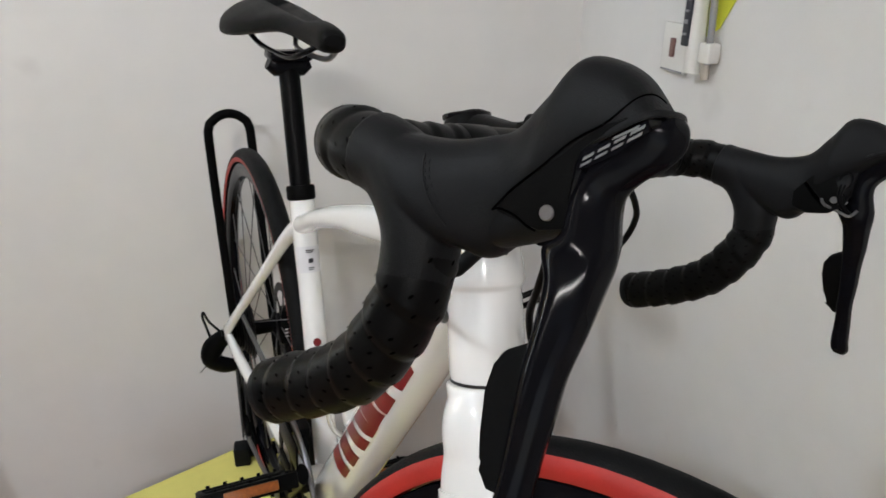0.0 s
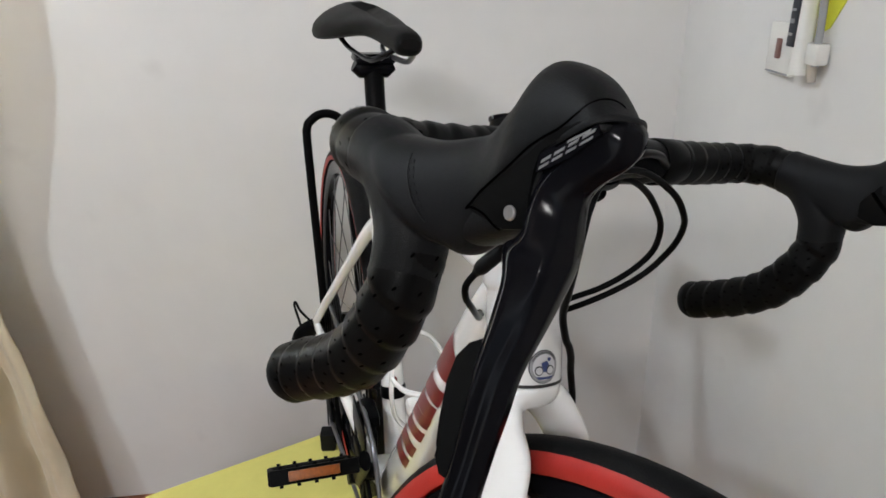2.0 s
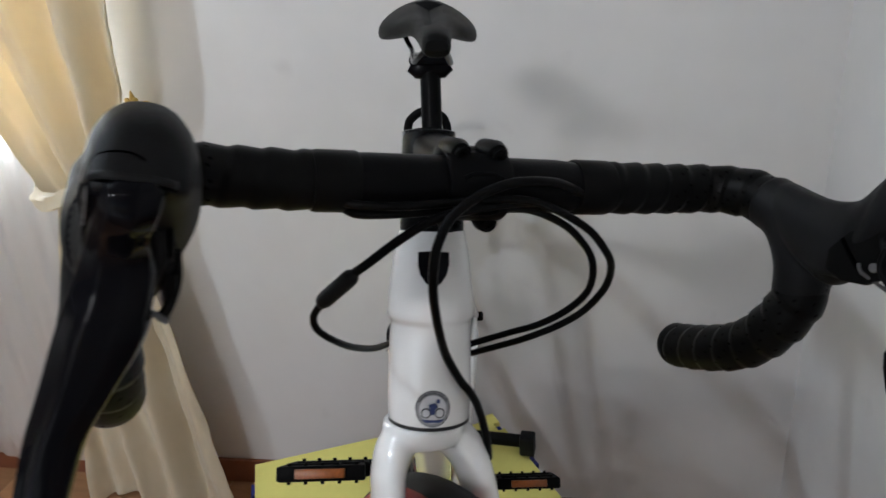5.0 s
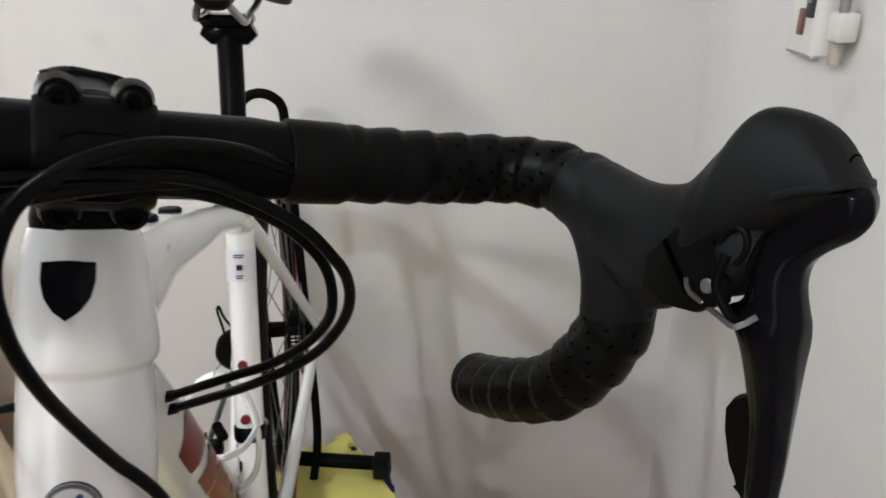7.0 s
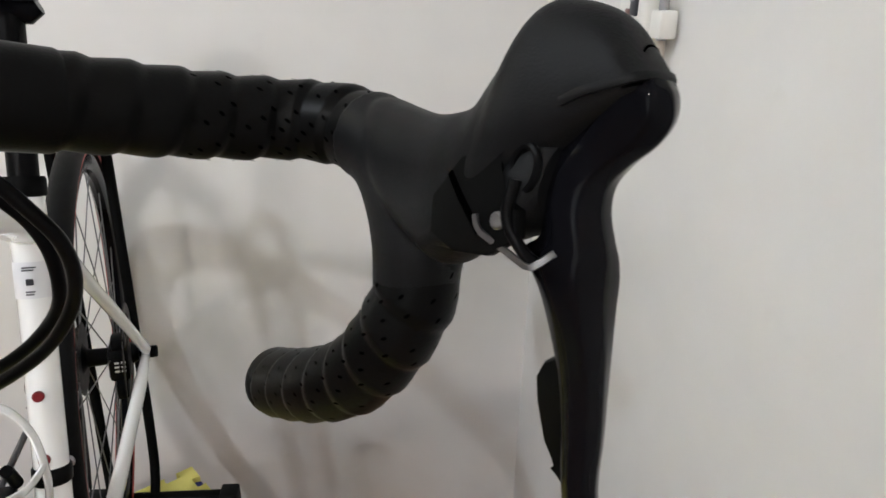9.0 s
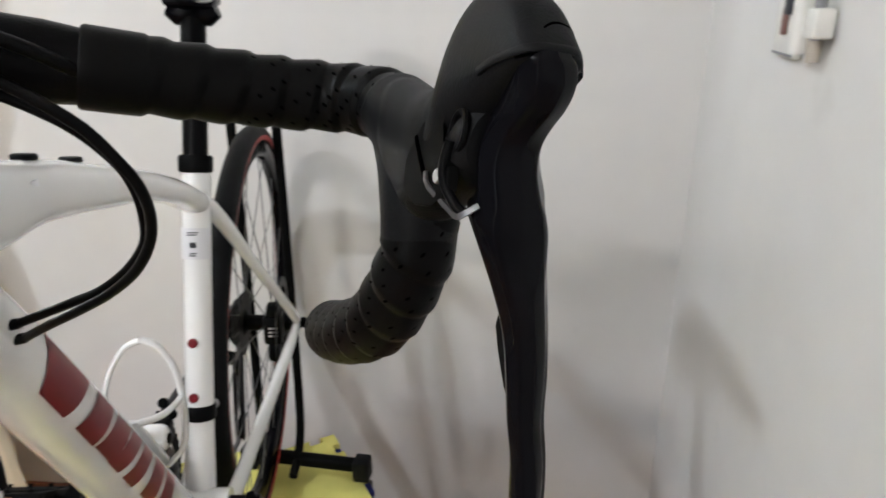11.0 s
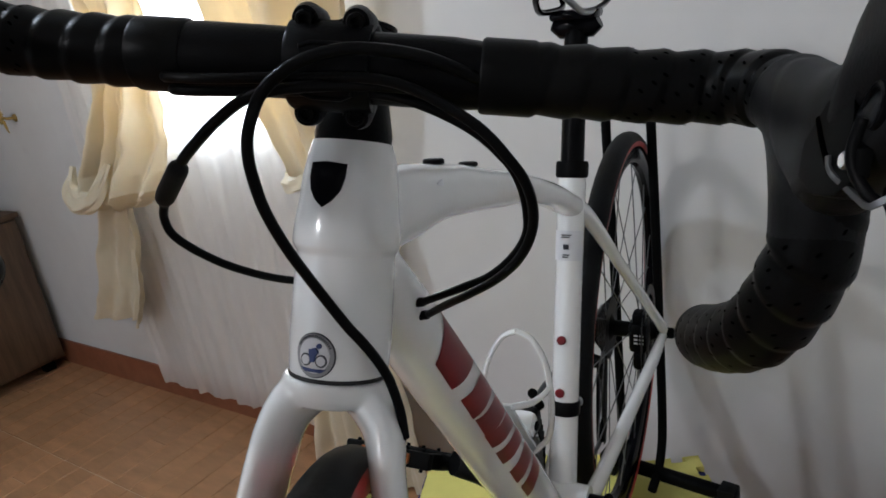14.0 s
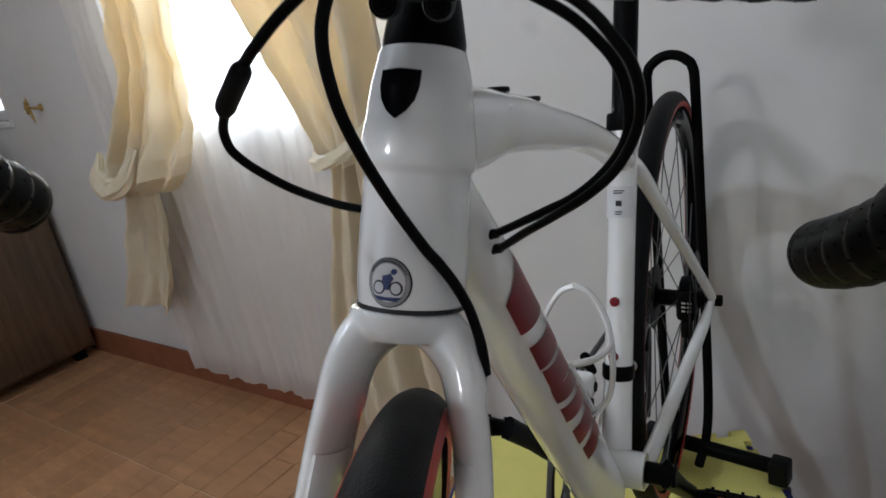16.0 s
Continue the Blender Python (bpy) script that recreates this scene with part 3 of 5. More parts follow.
def head_at(z):
    """The middle of the head tube at a height."""
    return Vector((0.0021, -0.3756, 0.80)) + HT_WAY * ((z - 0.80) / HT_WAY.z)


BB = Vector((0, -0.008, 0.345))
REAR_SHIFT = Matrix.Translation((0, 0.0136, 0.0146))
REAR, FRONT_AXLE = Vector((0, 0.4216, 0.3596)), Vector((0.0077, -0.572, 0.404))
RADIUS = 0.338

# frame tubes
bm = B()
stations = [(0.7455, 0.0268), (0.751, 0.0272), (0.765, 0.0276), (0.785, 0.0271), (0.798, 0.0266), (0.8050, 0.0262), (0.8068, 0.0266), (0.8085, 0.0280), (0.8105, 0.0288), (0.8140, 0.0288), (0.821, 0.0282), (0.830, 0.0268), (0.845, 0.0250), (0.858, 0.0222), (0.862, 0.0210)]
sweep(bm, [head_at(z) for z, r in stations], [(r, r * 1.04) for z, r in stations], seg=32)
HEAD_LEAN = about((0, 0, 0.8), Matrix.Rotation(radians(3.27), 4, "Y"))
head = part("head_tube", bm, WHITE, bike, "", HEAD_LEAN)
bm = B()
tt = curve_points([(0.003, -0.368, 0.821), (0.002, -0.315, 0.8142), (0, -0.245, 0.8025), (0, -0.16, 0.7795), (0, -0.07, 0.7535), (0, 0.02, 0.720), (0, 0.07, 0.697), (0, 0.108, 0.680)], 6)
sweep(bm, tt, spread([(0.021, 0.030), (0.019, 0.0245), (0.0185, 0.0195), (0.0185, 0.0168), (0.018, 0.0140), (0.0175, 0.0130), (0.0165, 0.0135), (0.016, 0.014)], 6), seg=24, square=0.85)
top_tube = part("top_tube", bm, WHITE, bike)
DT0, DT1 = Vector((-0.001, -0.367, 0.809)), Vector((-0.010, -0.036, 0.333))


def down_axis(s):
    return DT0.lerp(DT1, s)


DT_R = [(-0.1, (0.017, 0.013)), (0.0, (0.020, 0.016)), (0.05, (0.0223, 0.0190)), (0.12, (0.0230, 0.0226)), (0.3, (0.0236, 0.0271)), (0.55, (0.0228, 0.0318)), (0.8, (0.0225, 0.0345)), (1.0, (0.0260, 0.0330)), (1.1, (0.026, 0.026))]


def down_radii(s):
    for (s0, a), (s1, b) in zip(DT_R, DT_R[1:]):
        if s <= s1:
            t = (s - s0) / (s1 - s0)
            return tuple(x + (y - x) * t for x, y in zip(a, b))
    return DT_R[-1][1]


DT_WAY = (DT1 - DT0).normalized()
DT_UP = DT_WAY.cross(Vector((1, 0, 0))).normalized()
if DT_UP.z < 0:
    DT_UP = -DT_UP
bm = B()
ss = [-0.03 + 1.05 * k / 28 for k in range(29)]
sweep(bm, [down_axis(s) for s in ss], [down_radii(s) for s in ss], seg=28, square=0.9)
down_tube = part("down_tube", bm, WHITE, bike)
bm = B()
sweep(bm, [HEAD_LEAN @ (head_at(z) + Vector((0, 0.004, 0))) for z, r in stations[1:-1]], [min(r, 0.0262) * 0.955 for z, r in stations[1:-1]], seg=28)
sweep(bm, tt[:16], spread([(0.021, 0.030), (0.019, 0.0245), (0.0185, 0.0195), (0.0185, 0.0168)], 6)[:16], seg=24, square=0.85)
sweep(bm, [down_axis(s) for s in ss[:9]], [down_radii(s) for s in ss[:9]], seg=28, square=0.9)
blended(part("weld_fillet", bm, WHITE, bike), 0.0020, 8)
ST_WAY = Vector((0, 0.279, 0.960)).normalized()
ST_TOP = Vector((0, 0.110, 0.706))


def seat_axis(z):
    return ST_TOP + ST_WAY * ((z - ST_TOP.z) / ST_WAY.z)


bm = B()
sweep(bm, [seat_axis(z) for z in (0.318, 0.42, 0.60, 0.66, 0.706, 0.714)], [0.018, 0.0165, 0.0158, 0.0165, 0.0168, 0.0160], seg=24)
seat_tube = part("seat_tube", bm, WHITE, bike)
bm = B()
sweep(bm, [BB + Vector((-0.036, 0, 0)), BB + Vector((0.036, 0, 0))], 0.0215, seg=24, side=(0, 0, 1))
part("bottom_bracket_shell", bm, WHITE, bike)
for sx in (-1, 1):
    bm = B()
    sweep(bm, curve_points([(0.004 * sx, 0.100, 0.684), (0.014 * sx, 0.135, 0.656), (0.0325 * sx, 0.23, 0.558), (0.0545 * sx, 0.345, 0.440), (0.067 * sx, 0.4115, 0.371)], 6),
          spread([(0.012, 0.012), (0.0095, 0.0105), (0.008, 0.009), (0.0075, 0.0085), (0.007, 0.011)], 6), seg=14)
    part("seat_stay", bm, WHITE, bike)
    bm = B()
    sweep(bm, curve_points([(0.026 * sx, 0.012, 0.318), (0.0345 * sx, 0.09, 0.324), (0.048 * sx, 0.22, 0.338), (0.060 * sx, 0.34, 0.351), (0.0665 * sx, 0.4216, 0.3596)], 6),
          spread([(0.010, 0.017), (0.009, 0.016), (0.009, 0.012), (0.009, 0.011), (0.006, 0.014)], 6), seg=14)
    part("chain_stay", bm, WHITE, bike)
    bm = B()
    disc(bm, align((0.062 * sx, REAR.y, REAR.z), (sx, 0, 0)), 0.017, 0.009)
    part("dropout", bm, WHITE, bike)
bm = B()
sweep(bm, [REAR + Vector((x, 0, 0)) for x in (-0.076, 0.0705, 0.0712, 0.081, 0.083)], [0.006, 0.006, 0.0095, 0.0095, 0.0070], seg=18, side=(0, 0, 1))
part("thru_axle", bm, MATT, bike, "black axle with a round end")


# head badge, round sticker and the line above the fork crown
def on_tube(axis, radius_x, radius_y, way, z, angle):
    """A place on a round tube by height along its axis and angle from its front."""
    fwd = Vector((0, -way.z, way.y)) if abs(way.x) < 0.5 else Vector((0, -1, 0))
    return axis(z) + Vector((1, 0, 0)) * radius_x * math.sin(angle) + fwd * radius_y * math.cos(angle)


def head_patch(bm, outline, z0, r, x0=0.0, lift=0.0008, fill=4):
    """A thin curved sticker on the head tube: outline of (x, z) pairs about (x0, z0), as a fan of strips."""
    def put(x, z, up):
        zz = z0 + z
        rr = r(zz) + up
        ang = (x + x0) / rr
        return on_tube(head_at, rr, rr * 1.04, HT_WAY, zz, ang)
    cx = sum(p[0] for p in outline) / len(outline)
    cz = sum(p[1] for p in outline) / len(outline)
    rings = []
    for f in [k / fill for k in range(fill, 0, -1)]:
        rings.append([bm.verts.new(put(cx + (x - cx) * f, cz + (z - cz) * f, lift)) for x, z in outline])
    base = [bm.verts.new(put(x, z, 0.0)) for x, z in outline]
    n = len(outline)
    for a, b in [(base, rings[0])] + list(zip(rings, rings[1:])):
        for k in range(n):
            bm.faces.new((a[k], a[(k + 1) % n], b[(k + 1) % n], b[k]))
    mid = bm.verts.new(put(cx, cz, lift))
    for k in range(n):
        bm.faces.new((rings[-1][k], rings[-1][(k + 1) % n], mid))


def head_r(z):
    for (z0, a), (z1, b) in zip(stations, stations[1:]):
        if z <= z1:
            return a + (b - a) * (z - z0) / (z1 - z0)
    return stations[-1][1]


bm = B()
shield = [(-0.0099, 0.0100), (0.0, 0.0108), (0.0099, 0.0100), (0.0100, 0.0030), (0.0084, -0.0030), (0.0048, -0.0078), (0.0, -0.0112), (-0.0048, -0.0078), (-0.0084, -0.0030), (-0.0100, 0.0030)]
head_patch(bm, shield, 0.8402, head_r, x0=0.0015, lift=0.0012)
part("head_badge", bm, GLOSS, head, "glossy black shield badge")
ROUND = [(math.cos(k * math.pi / 16), math.sin(k * math.pi / 16)) for k in range(32)]
bm = B()
head_patch(bm, [(0.0112 * c, 0.0112 * s) for c, s in ROUND], 0.7575, head_r, 0.0025, 0.0006)
part("round_sticker", bm, DARK_PRINT, head, "round white sticker with a dark ring and blue shapes")
bm = B()
head_patch(bm, [(0.0107 * c, 0.0107 * s) for c, s in ROUND], 0.7575, head_r, 0.0025, 0.0010)
part("sticker_rim", bm, GREY_PRINT, head)
bm = B()
head_patch(bm, [(0.0086 * c, 0.0086 * s) for c, s in ROUND], 0.7575, head_r, 0.0025, 0.0013)
part("sticker_face", bm, PALE_PRINT, head)
bm = B()
for k in range(20):
    a = radians(28 + 124 * k / 19)
    c, q = math.cos(a), math.sin(a)
    head_patch(bm, [(0.0092 * c - 0.0003 * q, 0.0092 * q + 0.0003 * c), (0.0103 * c - 0.0003 * q, 0.0103 * q + 0.0003 * c), (0.0103 * c + 0.0003 * q, 0.0103 * q - 0.0003 * c), (0.0092 * c + 0.0003 * q, 0.0092 * q - 0.0003 * c)], 0.7575, head_r, 0.0025, 0.0013, 1)
tagged(part("rim_marks", bm, DARK_PRINT, head), kind="stuff")
bm = B()
for cx, cz, r in ((-0.0043, -0.0022, 0.0032), (0.0043, -0.0022, 0.0032)):
    head_patch(bm, [(cx + r * c, cz + r * s) for c, s in ROUND[::2]], 0.7575, head_r, 0.0025, 0.0016, 2)
part("sticker_disc", bm, DARK_PRINT, head)
bm = B()
for cx, cz, r in ((-0.0043, -0.0022, 0.0024), (0.0043, -0.0022, 0.0024)):
    head_patch(bm, [(cx + r * c, cz + r * s) for c, s in ROUND[::2]], 0.7575, head_r, 0.0025, 0.0019, 2)
part("sticker_disc", bm, PALE_PRINT, head)
bm = B()
head_patch(bm, [(-0.0012, -0.0030), (0.0008, -0.0030), (0.0016, 0.0004), (0.0030, 0.0020), (0.0014, 0.0042), (-0.0024, 0.0030), (-0.0022, 0.0008)], 0.7575, head_r, 0.0025, 0.0022, 2)
head_patch(bm, [(0.0032 + 0.0013 * c, 0.0052 + 0.0013 * s) for c, s in ROUND[::4]], 0.7575, head_r, 0.0025, 0.0022, 1)
head_patch(bm, [(-0.0070, -0.0062), (0.0070, -0.0062), (0.0045, -0.0080), (-0.0045, -0.0080)], 0.7575, head_r, 0.0025, 0.0018, 2)
part("sticker_print", bm, BLUE_PRINT, head)

# black plugs on the top tube, rubber cable ports on the down tube, bolts and small sticker on the seat tube
for y, z in ((-0.251, 0.8238), (-0.192, 0.8068)):
    bm = B()
    disc(bm, align((0, y, z), (0, 0.18, 1)), 0.0075, 0.0035)
    part("plug", bm, RUBBER, top_tube, "black rubber plug")
bm = B()
box(bm, (0.0168, -0.2865, 0.8115), (0.0190, -0.2775, 0.8205), bevel=0.0004)
part("pale_sticker", bm, PALE_PRINT, top_tube)
for y, z in ((-0.3345, 0.7605), (-0.3315, 0.7505)):
    bm = B()
    sweep(bm, [(0.0150, y, z - 0.002), (0.0250, y, z)], [(0.0033, 0.0033), (0.0028, 0.0028)], seg=12)
    part("cable_port", bm, RUBBER, down_tube, "black rubber cable port")
bm = B()
sweep(bm, [(-0.0170, -0.346, 0.775), (-0.0235, -0.358, 0.780)], [0.0036, 0.0030], seg=12)
part("cable_port", bm, RUBBER, down_tube, "black rubber cable port")
for z in (0.5295, 0.468):
    bm = B()
    p = seat_axis(z) + Vector((-0.0022, -0.0155, 0.0045))
    disc(bm, align(p, (0, -0.96, 0.279)), 0.0055, 0.0045, 14)
    part("bottle_bolt", bm, RED, seat_tube, "red anodised bolt")
bm = B()
sweep(bm, [seat_axis(z) for z in (0.621, 0.655)], 0.01672, seg=24, caps=False)
for f in [f for f in bm.faces if f.calc_center_median().y > seat_axis(f.calc_center_median().z).y - 0.006]:
    bm.faces.remove(f)
lab = part("small_label", bm, PALE_PRINT, seat_tube)
bm = B()
for dz, dx0, dx1, h in ((0.0125, -0.006, 0.006, 0.0009), (0.0100, -0.006, 0.004, 0.0009), (-0.001, -0.0032, 0.0032, 0.0062), (-0.010, -0.004, 0.004, 0.0009), (-0.0125, -0.004, 0.003, 0.0009)):
    p = seat_axis(0.638 + dz) + Vector((0, -0.0170, 0.0045))
    box(bm, (dx0, p.y - 0.0006, p.z - h / 2), (dx1, p.y + 0.0006, p.z + h / 2))
part("label_bars", bm, DARK_PRINT, seat_tube)


def tube_patch(bm, s0, s1, a0, a1, shear=0.0, lift=0.0007, n=8, taper=0.0):
    """A red decal piece on the down tube: from s0 to s1 along it and from angle a0 to a1 (degrees up from its side)."""
    rows = []
    for i in range(n + 1):
        t = i / n
        a = radians(a0 + (a1 - a0) * t)
        row = []
        for j in range(5):
            s = s0 + (s1 - s0) * j / 4 + shear * (1 - t) + taper * (1 - t) * (j / 4 - 0.5)
            rx, ry = down_radii(s)
            c, q = math.cos(a), math.sin(a)
            c, q = math.copysign(abs(c) ** 0.9, c), math.copysign(abs(q) ** 0.9, q)
            row.append(down_axis(s) + Vector((1, 0, 0)) * (rx + lift) * c + DT_UP * (ry + lift) * q)
        rows.append(row)
    vs = [[bm.verts.new(p) for p in row] for row in rows]
    for r0, r1 in zip(vs, vs[1:]):
        for j in range(4):
            bm.faces.new((r0[j], r0[j + 1], r1[j + 1], r1[j]))


BLOCKS = [  # plain slanted blocks: s0, s1, low angle, high angle, shear, taper
    [(0.165, 0.296, -38, 30, 0.0, -0.066)],
    [(0.330, 0.390, -36, 31, -0.034, 0.0), (0.408, 0.468, -34, 31, -0.046, 0.0)],
    [(0.480, 0.526, -36, 32, -0.066, 0.0), (0.541, 0.588, -36, 32, -0.062, 0.0)],
    [(0.604, 0.660, -34, 33, -0.040, 0.0), (0.676, 0.730, -32, 33, -0.034, 0.0)],
]
for side in (1, -1):
    for pieces in BLOCKS:
        bm = B()
        for s0, s1, a0, a1, sh, tp in pieces:
            if side > 0:
                tube_patch(bm, s0, s1, a0, a1, sh, taper=tp)
            else:
                tube_patch(bm, s0, s1, 180 - a0, 180 - a1, sh, taper=tp)
        part("decal", bm, RED, down_tube, "dark red block decal")

# fork
LEGS = [(0.7345, 0.0077, -0.392, 0.0126, 0.0195), (0.727, 0.0216, -0.3967, 0.0132, 0.0195), (0.715, 0.0298, -0.4023, 0.0112, 0.0195), (0.700, 0.0338, -0.408, 0.0100, 0.0192), (0.680, 0.0376, -0.4142, 0.0097, 0.0190),
        (0.650, 0.0413, -0.4290, 0.0096, 0.0187), (0.610, 0.0447, -0.4490, 0.0099, 0.0182), (0.560, 0.0481, -0.4805, 0.0100, 0.0168), (0.500, 0.0510, -0.5190, 0.0098, 0.0150), (0.4148, 0.0530, -0.5836, 0.010, 0.012)]
bm = B()
sweep(bm, [head_at(0.7433), head_at(0.740), head_at(0.734), head_at(0.728)], [(0.0272, 0.0285), (0.0278, 0.0285), (0.0282, 0.0262), (0.0250, 0.0215)], seg=32)


def fork_leg(sx):
    """Middle line and half sizes of one leg; the chord runs forward of the steering axis, deeper on one side."""
    rows = []
    for z, c, y, a, b in LEGS:
        f = min(1.0, max(0.0, (0.7345 - z) / 0.0345)) * min(1.0, (z - 0.4148) / 0.15)
        ahead, deeper, inward = (0.014, 0.0, 0.0) if sx > 0 else (0.012, 0.011, 0.004)
        rows.append(((0.0044 + 0.0040 * (z - 0.73) + sx * c + inward * f, y - ahead * f, z), (a, b + deeper * f)))
    return rows


for sx in (-1, 1):
    rows = fork_leg(sx)[:6]
    sweep(bm, curve_points([r[0] for r in rows], 6), spread([r[1] for r in rows], 6), seg=20)
fork = blended(part("fork", bm, WHITE, bike, "", BAR), 0.0017, 9)
for sx in (-1, 1):
    bm = B()
    rows = fork_leg(sx)[4:]
    sweep(bm, curve_points([r[0] for r in rows], 6), spread([r[1] for r in rows], 6), seg=20)
    part("fork_blade", bm, WHITE, fork)
bm = B()
sweep(bm, [head_at(0.7435), head_at(0.7456)], [(0.0270, 0.0281)] * 2, seg=32)
part("crown_seal", bm, BLACKLINE, head)
bm = B()
sweep(bm, [(0.0405, -0.4075, 0.731), (0.0428, -0.4090, 0.722), (0.0440, -0.4110, 0.713)], [0.0028, 0.0034, 0.002], seg=12)
part("hose_port", bm, RUBBER, fork, "black rubber hose port")
bm = B()
sweep(bm, [Vector((x, -0.5836, 0.4148)) for x in (-0.063, 0.069)], 0.0075, seg=14, side=(0, 0, 1))
part("front_axle", bm, MATT, fork)


# wheels
def tyre_profile(r, half):
    """Tread and walls of a tyre as (radius, height) pairs, split into wall, tread, wall."""
    pts = []
    for k in range(25):
        a = radians(-118 + 236 * k / 24)
        pts.append((r - half + half * math.cos(a) * 1.0, half * math.sin(a)))
    return pts


def wheel(name, centre, matrix, label, cassette):
    root = part(name, hub_mesh(centre), SATIN, bike, label, matrix)
    turn = Matrix.Translation(centre) @ Matrix.Rotation(radians(90), 4, "Y")
    prof = tyre_profile(RADIUS, 0.0165)
    bm = B()
    edge = 3 if cassette else 6
    revolve(bm, prof[edge:25 - edge], turn, 96, caps=False)
    part("tyre", bm, TYRE, root)
    for a, b in ((0, edge + 1), (24 - edge, 25)):
        bm = B()
        revolve(bm, prof[a:b], turn, 96, caps=False)
        part("tyre_wall", bm, TYRE_RED, root, "red tyre side wall")
    bm = B()
    revolve(bm, [(0.3105, -0.0115), (0.3120, -0.0100), (0.3120, 0.0100), (0.3105, 0.0115), (0.296, 0.0118), (0.287, 0.0075), (0.2835, 0.0), (0.287, -0.0075), (0.296, -0.0118)], turn, 72, ring=True)
    part("rim", bm, GLOSS, root, "black alloy rim")
    bm = B()
    sweep(bm, [Vector((0, 0, 0.0)), Vector((0, 0, 0.262))], 0.0010, seg=6)
    me = None
    for k in range(24):
        side = 1 if k % 2 else -1
        a = 2 * math.pi * k / 24
        b = a + (0.55 if (k // 2) % 2 else -0.55)
        p0 = turn @ Vector((0.022 * math.cos(b), 0.022 * math.sin(b), 0.026 * side))
        p1 = turn @ Vector((0.287 * math.cos(a), 0.287 * math.sin(a), 0.002 * side))
        m = align(p0, p1 - p0) @ Matrix.Diagonal((1, 1, (p1 - p0).length / 0.262, 1))
        if me is None:
            first = part("spoke", bm, SPOKE, root, "", m)
            me = first.data
        else:
            ob = new("spoke", me)
            ob.parent, ob.matrix_basis = root, m
    # brake disc
    bm = B()
    revolve(bm, [(0.080, -0.0008), (0.080, 0.0008), (0.064, 0.0008), (0.064, -0.0008)], turn @ Matrix.Translation((0, 0, 0.040)), 64, ring=True)
    for k in range(6):
        a = k * math.pi / 3
        m = turn @ Matrix.Translation((0, 0, 0.0392)) @ Matrix.Rotation(a, 4, "Z")
        box(bm, (0.018, -0.004, 0), (0.066, 0.004, 0.0014), m)
    part("brake_disc", bm, COG, root)
    if cassette:
        for k in range(8):
            r = 0.056 - 0.0042 * k
            bm = B()
            teeth = 28 - 2 * k
            outline = []
            for i in range(teeth * 2):
                q = r if i % 2 else r - 0.0035
                outline.append((q * math.cos(math.pi * i / teeth), q * math.sin(math.pi * i / teeth)))
            plate(bm, outline, turn @ Matrix.Translation((0, 0, -0.024 - 0.0039 * k)), 0.0018)
            part("sprocket", bm, COG if k < 5 else MATT, root)
    return root


def hub_mesh(centre):
    bm = B()
    m = Matrix.Translation(centre) @ Matrix.Rotation(radians(90), 4, "Y")
    revolve(bm, [(0.010, -0.056), (0.016, -0.050), (0.018, -0.030), (0.026, -0.027), (0.026, -0.023), (0.014, -0.016), (0.013, 0.016), (0.026, 0.023), (0.026, 0.027), (0.018, 0.030), (0.018, 0.044), (0.011, 0.056)], m, 28)
    return bm


wheel("rear_wheel", REAR, None, "rear wheel with a black tyre and thin red side walls", True)
wheel("front_wheel", FRONT_AXLE, BAR @ Matrix.Translation((-0.0046, -0.0116, 0.0108)) @ about(FRONT_AXLE, Matrix.Rotation(radians(0.8), 4, "Z") @ Matrix.Rotation(radians(2.27), 4, "Y")), "front wheel with a black tyre and bright red side walls", False)

# headset, stem and top cap
bm = B()
sweep(bm, [head_at(z) for z in (0.8622, 0.866, 0.878, 0.886, 0.894)], [0.0205, 0.0207, 0.0185, 0.0168, 0.0160], seg=28)
part("headset_cover", bm, SATIN, head, "black conical headset cover")
BARC = Vector((0.005, -0.404, 0.9085))
bm = B()
s0 = axis_at(0.890) + Vector((0.001, 0.006, 0))
s1 = axis_at(0.9165) + Vector((0.005, 0.016, 0))
sweep(bm, [s0, s0.lerp(s1, 0.06), s0.lerp(s1, 0.94), s1], [0.0165, 0.0175, 0.0175, 0.0165], seg=24)
mid = axis_at(0.908) + Vector((0.004, 0.014, 0))
sweep(bm, [mid + Vector((0, 0.002, 0)), mid.lerp(BARC, 0.5), BARC + Vector((0, 0.012, 0.0))], [(0.015, 0.016), (0.0150, 0.0150), (0.0210, 0.0190)], seg=20, square=0.8)
box(bm, (-0.0125, -0.398, 0.891), (0.0245, -0.384, 0.927), bevel=0.004)
box(bm, (-0.0050, -0.4080, 0.9225), (0.0175, -0.386, 0.9262), bevel=0.0012)
stem = part("stem", bm, SATIN, bike, "black alloy stem", BAR)
bm = B()
outer = [(math.cos(radians(a)), math.sin(radians(a))) for a in range(105, 256, 10)]
x0, x1 = -0.0125, 0.0245
sec = []
for xx in (x0, x0 + 0.002, x1 - 0.002, x1):
    e = 0.0 if x0 < xx < x1 else -0.0012
    ring = [Vector((xx, BARC.y + (0.0205 + e) * c, BARC.z + (0.0205 + e) * s)) for c, s in outer]
    ring += [Vector((xx, BARC.y + 0.0162 * c, BARC.z + 0.0162 * s)) for c, s in outer[::-1]]
    sec.append(ring)
loft(bm, sec)
part("faceplate", bm, SATIN, stem, "black clamp face plate")
bm = B()
edge = []
for x, a in ((-0.005, 152), (0.0, 146), (0.0125, 146), (0.0175, 152), (0.0175, 208), (0.0125, 214), (0.0, 214), (-0.005, 208)):
    edge.append((x, BARC.y + 0.0206 * math.cos(radians(a)), BARC.z + 0.0206 * math.sin(radians(a))))
sweep(bm, edge, 0.0011, seg=8, closed=True)
part("recess_border", bm, SATIN, stem)
